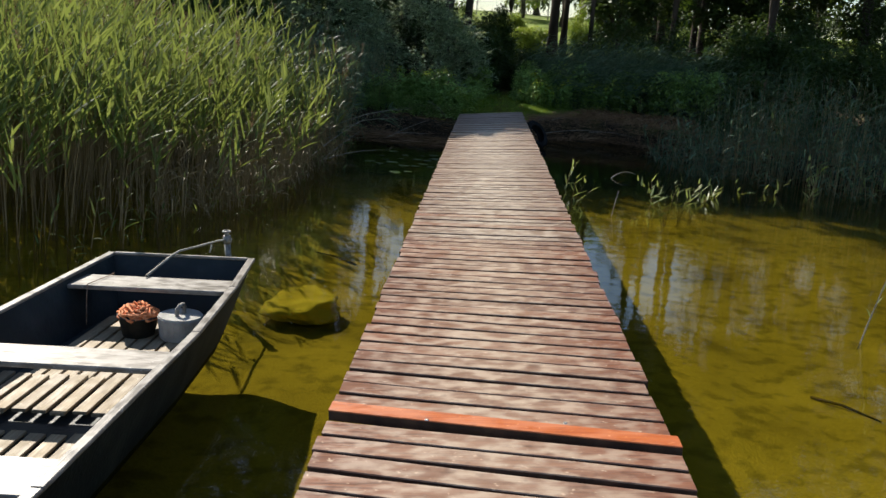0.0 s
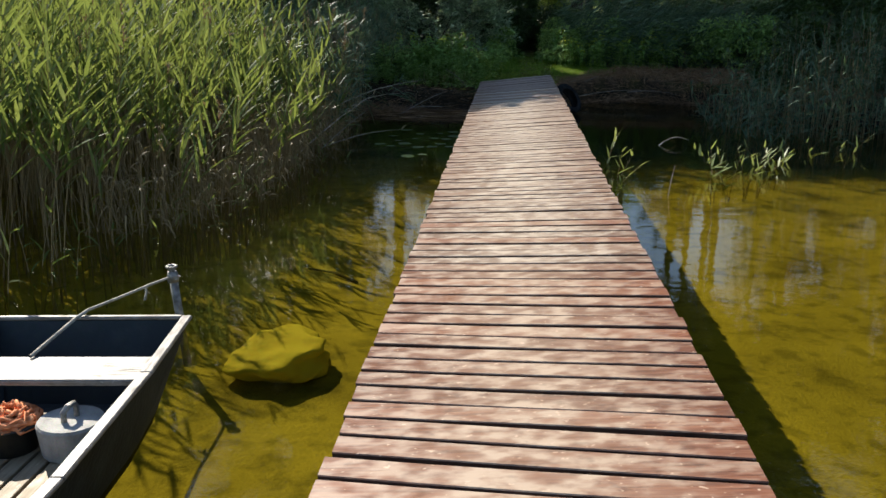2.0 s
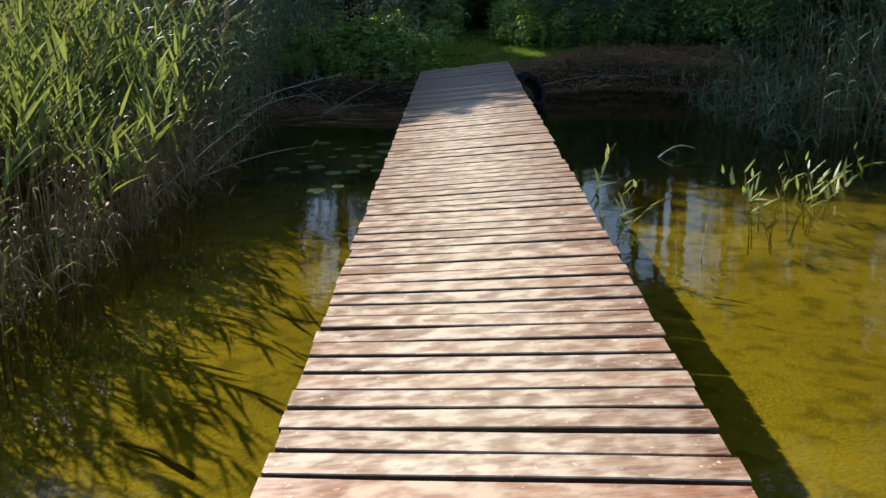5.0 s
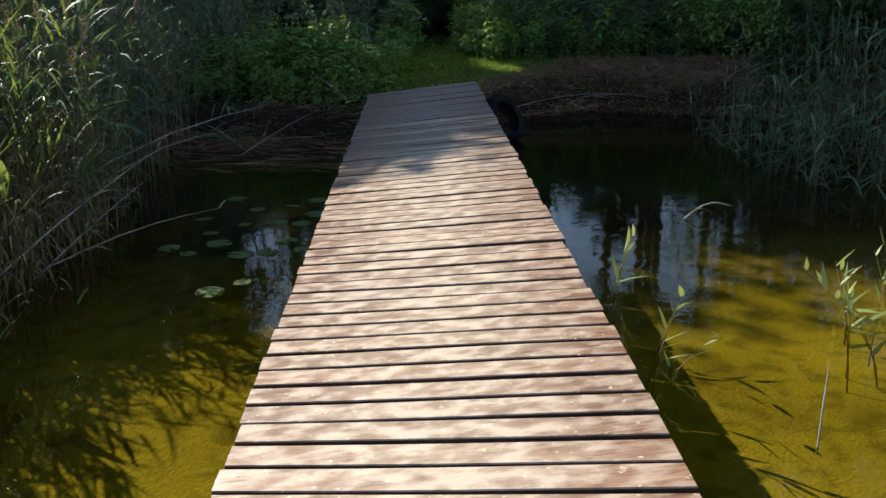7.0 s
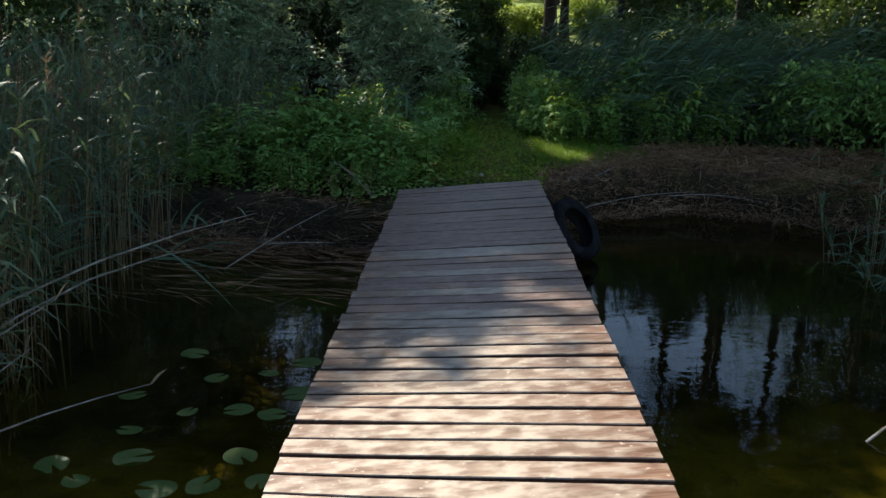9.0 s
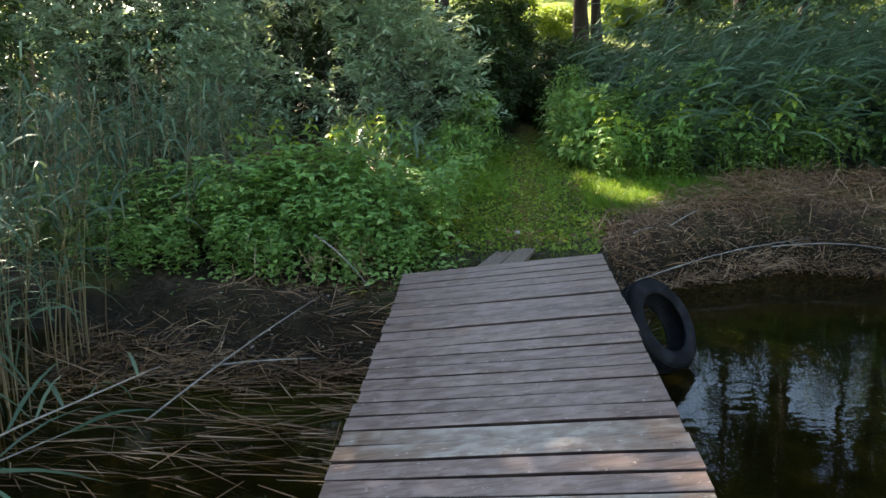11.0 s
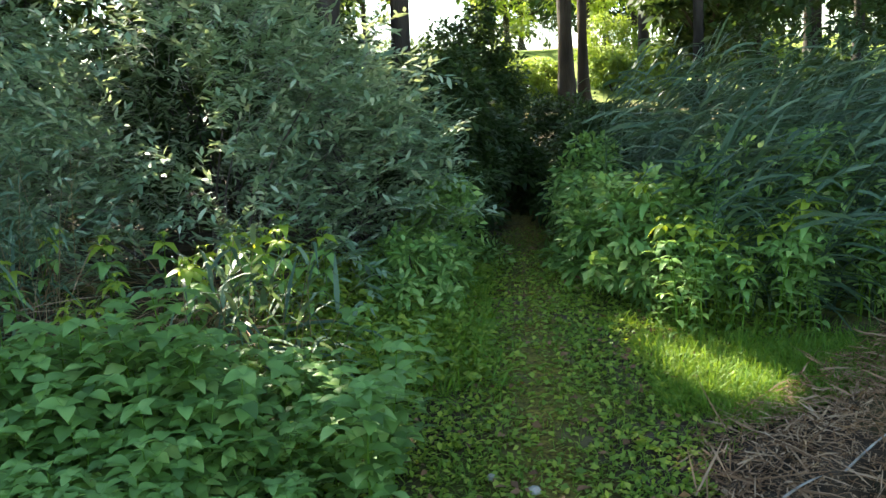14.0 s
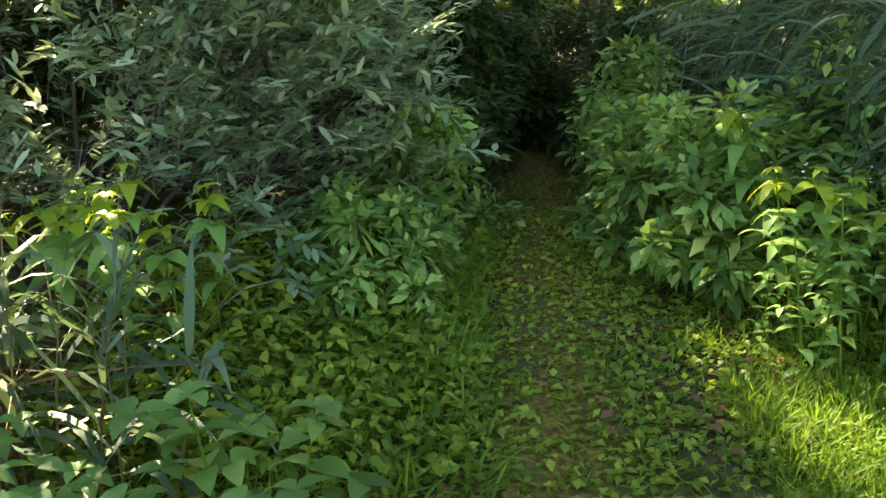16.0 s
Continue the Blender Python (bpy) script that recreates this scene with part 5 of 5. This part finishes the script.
part("handle", tube([(-0.012, -0.035, 0.17), (-0.012, -0.035, 0.225), (0, -0.02, 0.25), (0.01, 0.02, 0.25), (0.012, 0.035, 0.225), (0.012, 0.035, 0.17)], 0.014, 8), M["iron"], anchor, "dark iron handle")
pail = thing("bucket", "dark plastic bucket full of tangled orange rope", "bucket", (-2.27, 3.15, BF))
bm = bmesh.new()
lay = [[bm.verts.new((r * math.cos(a), r * math.sin(a), z)) for a in np.linspace(0, 2 * math.pi, 20, endpoint=False)] for r, z in ((0.1, 0), (0.128, 0.15), (0.134, 0.15), (0.134, 0.162), (0.12, 0.162), (0.096, 0.02))]
for a, c in zip(lay, lay[1:]):
    for k in range(20):
        bm.faces.new((a[k], a[(k + 1) % 20], c[(k + 1) % 20], c[k]))
bm.faces.new(lay[0][::-1])
bm.faces.new(lay[-1])
part("body", bm, M["bucket"], pail, "", True)
pail.scale = (1, 1, 0.85)
pts, rr = [], random.Random(11)
for k in range(300):
    a = k * 0.37 + rr.uniform(-0.3, 0.3)
    r = 0.03 + 0.1 * abs(math.sin(k * 0.113)) * rr.uniform(0.7, 1.1)
    pts.append((math.cos(a) * r, math.sin(a) * r, 0.13 + 0.075 * (1 - (r / 0.14) ** 2) * rr.uniform(0.5, 1.15) + 0.00008 * k))
coil = curve_rope("rope_coil", pts, 0.0085, M["rope_orange"], "tangled faded orange rope heaped in the bucket", "rope")
coil.location = (-2.27, 3.15, BF - 0.012)
# mooring post and line
post = thing("mooring_post", "weathered iron pipe post with a ring top standing in the water", "post", (-2.24, 5.054, 0))
part("pipe", tube([(0.06, 0, -0.95), (0.0, 0, -0.33)], [0.027, 0.027], 14), M["iron"], post, "", True)
part("collar", tube([(0.002, 0, -0.37), (0.0, 0, -0.335), (-0.003, 0, -0.3)], [0.034, 0.038, 0.03], 14), M["iron"], post, "", True)
part("neck", tube([(-0.003, 0, -0.31), (-0.006, 0, -0.275)], [0.02, 0.02], 12), M["iron"], post, "", True)
a = np.linspace(0, 2 * math.pi, 17)
part("ring", tube([(-0.006 + 0.03 * math.cos(t), 0.03 * math.sin(t), -0.268) for t in a], 0.009, 7, False), M["iron"], post, "", True)
curve_rope("mooring_line", [(-2.36, 3.514, -0.268), (-2.31, 3.884, -0.205), (-2.285, 3.974, -0.19), (-2.27, 4.354, -0.24), (-2.255, 4.754, -0.29), (-2.26, 5.024, -0.335), (-2.21, 5.034, -0.35), (-2.21, 5.084, -0.34), (-2.26, 5.084, -0.335), (-2.27, 5.034, -0.345)], 0.009, M["rope_grey"], "pale old mooring rope tied from boat to post", "rope")
curve_rope("mooring_line", [(-2.262, 4.704, -0.285), (-2.27, 4.684, -0.31), (-2.255, 4.694, -0.33), (-2.25, 4.654, -0.3), (-2.265, 4.654, -0.36)], 0.007, M["rope_grey"], "loose knotted rope end hanging from the line", "rope")
curve_rope("seat_cord", [(-2.66, 3.249, -0.56), (-2.66, 3.254, -0.38), (-2.655, 3.259, -0.283), (-2.6, 3.549, -0.281), (-2.6, 3.559, -0.4)], 0.0035, M["rope_faded"], "thin faded brown cord tied round the bow seat", "rope")


# ---------------------------------------------------------------- stones, tyre, planks, sticks
def rock(name, label, place, size, mat, seed, rz=0, group=""):
    bm = bmesh.new()
    bmesh.ops.create_icosphere(bm, subdivisions=4, radius=1)
    off = Vector((seed * 3.1, seed * 1.7, seed))
    for v in bm.verts:
        d = 0.75 + 0.4 * noise.noise(v.co * 0.9 + off) + 0.12 * noise.noise(v.co * 3 + off)
        v.co *= d
        v.co = Vector((v.co.x * size[0], v.co.y * size[1], min(v.co.z, 0.62 + 0.1 * noise.noise(v.co * 2 + off)) * size[2]))
    me = bpy.data.meshes.new(name)
    bm.to_mesh(me)
    bm.free()
    for p in me.polygons:
        p.use_smooth = True
    me.materials.append(mat)
    o = link(name, me)
    o.matrix_basis = pose(*place, 0, 0, rz)
    return tagged(o, label, "stone", group)


rock("sunken_stone", "large flat yellow algae-covered stone lying under water", (-1.53, 5.214, -0.9), (0.44, 0.52, 0.15), M["sunk"], 1.3, -18)
for k, (px, py, sx) in enumerate(((-0.3, 17.72, 0.2), (0.4, 18.02, 0.17), (-0.18, 17.95, 0.11), (0.5, 17.8, 0.14))):
    rock("stone", "pale rounded stone at the foot of the pier", (px, py, float(ground_z(px, py)) + 0.03), (sx, sx * 0.8, sx * 0.7), M["stone"], 2.0 + k, 40 * k, "pale stones at the foot of the pier")
rock("pebble", "small white pebble on the trodden path", (0.16, 19.2, float(ground_z(0.16, 19.2)) + 0.01), (0.045, 0.035, 0.03), M["stone"], 7, 0)
rock("pebble", "small white pebble on the trodden path", (-0.02, 19.35, float(ground_z(0.0, 19.35)) + 0.008), (0.04, 0.025, 0.02), M["stone"], 8, 30)

tyre = thing("tyre", "old black car tyre leaning on the pier in the water", "tyre", (1.0, 17.05, -0.36))
axis = Vector((0.66, -0.52, 0.54)).normalized()
tyre.rotation_mode = "QUATERNION"
tyre.rotation_quaternion = axis.to_track_quat("Z", "Y")
TP = ((0.2, -0.07), (0.205, -0.085), (0.25, -0.1), (0.285, -0.09), (0.3, -0.075), (0.308, -0.05), (0.31, 0), (0.308, 0.05), (0.3, 0.075), (0.285, 0.09), (0.25, 0.1), (0.205, 0.085), (0.2, 0.07), (0.22, 0.06), (0.27, 0.07), (0.285, 0.0), (0.27, -0.07), (0.22, -0.06))
bm = bmesh.new()
N = 56
lay = [[bm.verts.new((r * math.cos(t), r * math.sin(t), z)) for r, z in TP] for t in np.linspace(0, 2 * math.pi, N, endpoint=False)]
for i in range(N):
    a, c = lay[i], lay[(i + 1) % N]
    for j in range(len(TP)):
        bm.faces.new((a[j], c[j], c[(j + 1) % len(TP)], a[(j + 1) % len(TP)]))
part("carcass", bm, M["rubber"], tyre, "", True)
bm = bmesh.new()
for i in range(N):
    t = 2 * math.pi * i / N
    for z in (-0.055, -0.018, 0.018, 0.055):
        box(bm, (0.006, 0.027, 0.031), Matrix.Rotation(t + 0.02 * (z > 0), 4, "Z") @ Matrix.Translation((0.3115 if abs(z) < 0.03 else 0.309, 0, z)))
part("tread", bm, M["rubber"], tyre, "worn tread blocks")

for (ax, ay), (bx, by), k in (((-0.1, 17.42), (0.05, 18.66), 0), ((0.075, 17.42), (0.225, 18.74), 1)):
    g = thing("gangplank", "short grey-brown plank leading from pier to bank", "plank", (0, 0, 0), "gangplanks at the pier end")
    s_ = strip((ax, ay - 0.04, -0.03 + 0.12 * ax), (bx, by, -0.24), 0.15, 0.035, "plank", M["gangplank"], g)

for a, b, sag, lab in (((1.1, 18.62, -0.5), (2.75, 19.4, -0.36), 0.06, "long pale bare stick on the shore"), ((2.4, 19.3, -0.4), (3.4, 19.0, -0.4), 0.05, "pale bare stick on the shore"), ((-2.1, 16.2, -0.6), (-1.3, 17.7, -0.28), 0.03, "thin pale stick lying at the muddy edge"), ((-1.95, 17.0, -0.56), (-1.25, 17.05, -0.54), 0.01, "thin pale stick lying at the muddy edge"), ((1.5, 19.3, float(ground_z(1.5, 19.3)) + 0.09), (1.8, 19.5, float(ground_z(1.8, 19.5)) + 0.1), 0.01, "short pale stick on the litter"), ((1.15, 19.05, float(ground_z(1.15, 19.05)) + 0.05), (1.36, 19.2, float(ground_z(1.36, 19.2)) + 0.08), 0.01, "short pale stick on the litter"), ((-1.4, 18.0, 0.1), (-0.95, 17.6, -0.2), 0.04, "dry pale stalk among the herbs")):
    fallen("stick", lab, a, b, sag, "reed_dry", 0, 0.006)

for px, py, s, m_, lab in ((-1.1, 17.62, 0.17, "yellow_leaf", "large fallen yellow leaf at the muddy edge"), (-1.3, 17.7, 0.07, "yellow_leaf", "small fallen yellow leaf at the muddy edge"), (0.36, 18.9, 0.16, "reed_dry", "fallen tan leaf beside the gangplanks"), (0.48, 18.72, 0.1, "reed_dry", "fallen tan leaf beside the gangplanks")):
    v, f = blades(np.array([(px, py, max(float(ground_z(px, py)), WATER) + 0.04)]), np.array([(0.8, 0.5, 0.25)]), s, s * 0.75, 0.3, 6, "oval", 0.08, np.array([0.3]))
    tagged(link("fallen_leaf", mesh_of("fallen_leaf", v, f, M[m_], True)), lab, "leaf")

for a, b, r in (((2.58, 4.35), (2.95, 3.95), 0.013), ((-1.4, 7.15), (-1.9, 7.45), 0.015)):
    za, zb = float(ground_z(*a)), float(ground_z(*b))
    g = tagged(part("sunken_branch", tube([(a[0], a[1], za + r * 0.6), ((a[0] + b[0]) / 2, (a[1] + b[1]) / 2 + 0.06, (za + zb) / 2 + r), (b[0], b[1], zb + r * 0.5)], [r, r * 0.9, r * 0.5], 7), M["sunken_wood"], None, "", True), "dark waterlogged branch lying on the lake bed", "branch")

# ---------------------------------------------------------------- garden beyond the trees
fence = thing("wire_fence", "grey wire mesh fence along the bright lawn", "fence", (0, 60, 0))
fz = float(ground_z(0, 60))
for k in range(12):
    p = part("post", tube([(0, 0, -0.2), (0, 0, 1.35)], 0.03, 8), M["fence"], fence)
    p.location = (-6 + k * 2.4, 0, fz)
bm = bmesh.new()
for k in range(180):
    for s in (-1, 1):
        x0 = -6 + k * 0.147
        box(bm, (0.012, 0.008, 1.78), Matrix.Translation((x0, 0, fz + 0.66)) @ Matrix.Rotation(s * 0.785, 4, "Y"))
part("mesh", bm, M["fence"], fence)
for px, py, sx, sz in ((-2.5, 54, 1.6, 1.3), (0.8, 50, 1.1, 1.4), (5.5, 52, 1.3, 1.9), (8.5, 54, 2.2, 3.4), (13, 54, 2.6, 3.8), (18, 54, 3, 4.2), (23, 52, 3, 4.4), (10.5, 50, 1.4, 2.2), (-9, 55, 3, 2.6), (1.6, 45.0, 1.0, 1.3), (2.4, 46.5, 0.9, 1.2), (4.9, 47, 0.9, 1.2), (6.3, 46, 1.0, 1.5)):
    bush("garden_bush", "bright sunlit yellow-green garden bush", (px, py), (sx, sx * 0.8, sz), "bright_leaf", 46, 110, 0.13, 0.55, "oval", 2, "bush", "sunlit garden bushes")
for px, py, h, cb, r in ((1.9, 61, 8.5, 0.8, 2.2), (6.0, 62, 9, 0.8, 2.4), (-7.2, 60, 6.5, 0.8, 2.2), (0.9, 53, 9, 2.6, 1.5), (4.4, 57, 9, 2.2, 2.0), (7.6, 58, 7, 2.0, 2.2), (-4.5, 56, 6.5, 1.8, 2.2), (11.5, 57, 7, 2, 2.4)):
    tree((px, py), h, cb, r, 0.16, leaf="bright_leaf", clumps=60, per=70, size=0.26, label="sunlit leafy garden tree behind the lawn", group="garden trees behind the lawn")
for px, py, h, r in ((-14, 72, 10, 4), (14, 74, 9, 4), (24, 68, 20, 7), (-25, 66, 20, 7), (4, 84, 10, 5), (9.5, 79, 9, 4.5), (20, 76, 11, 5), (34, 60, 14, 6), (-36, 60, 14, 6), (32, 30, 13, 6), (-32, 30, 13, 6), (40, 18, 12, 6), (-44, 24, 13, 6), (46, 40, 14, 7), (-48, 48, 14, 7)):
    tree((px, py), h, 1.0, r, 0.3, leaf="tree_leaf", clumps=90, per=60, size=0.5, label="broad leafy tree beyond the lawn", group="trees beyond the lawn")
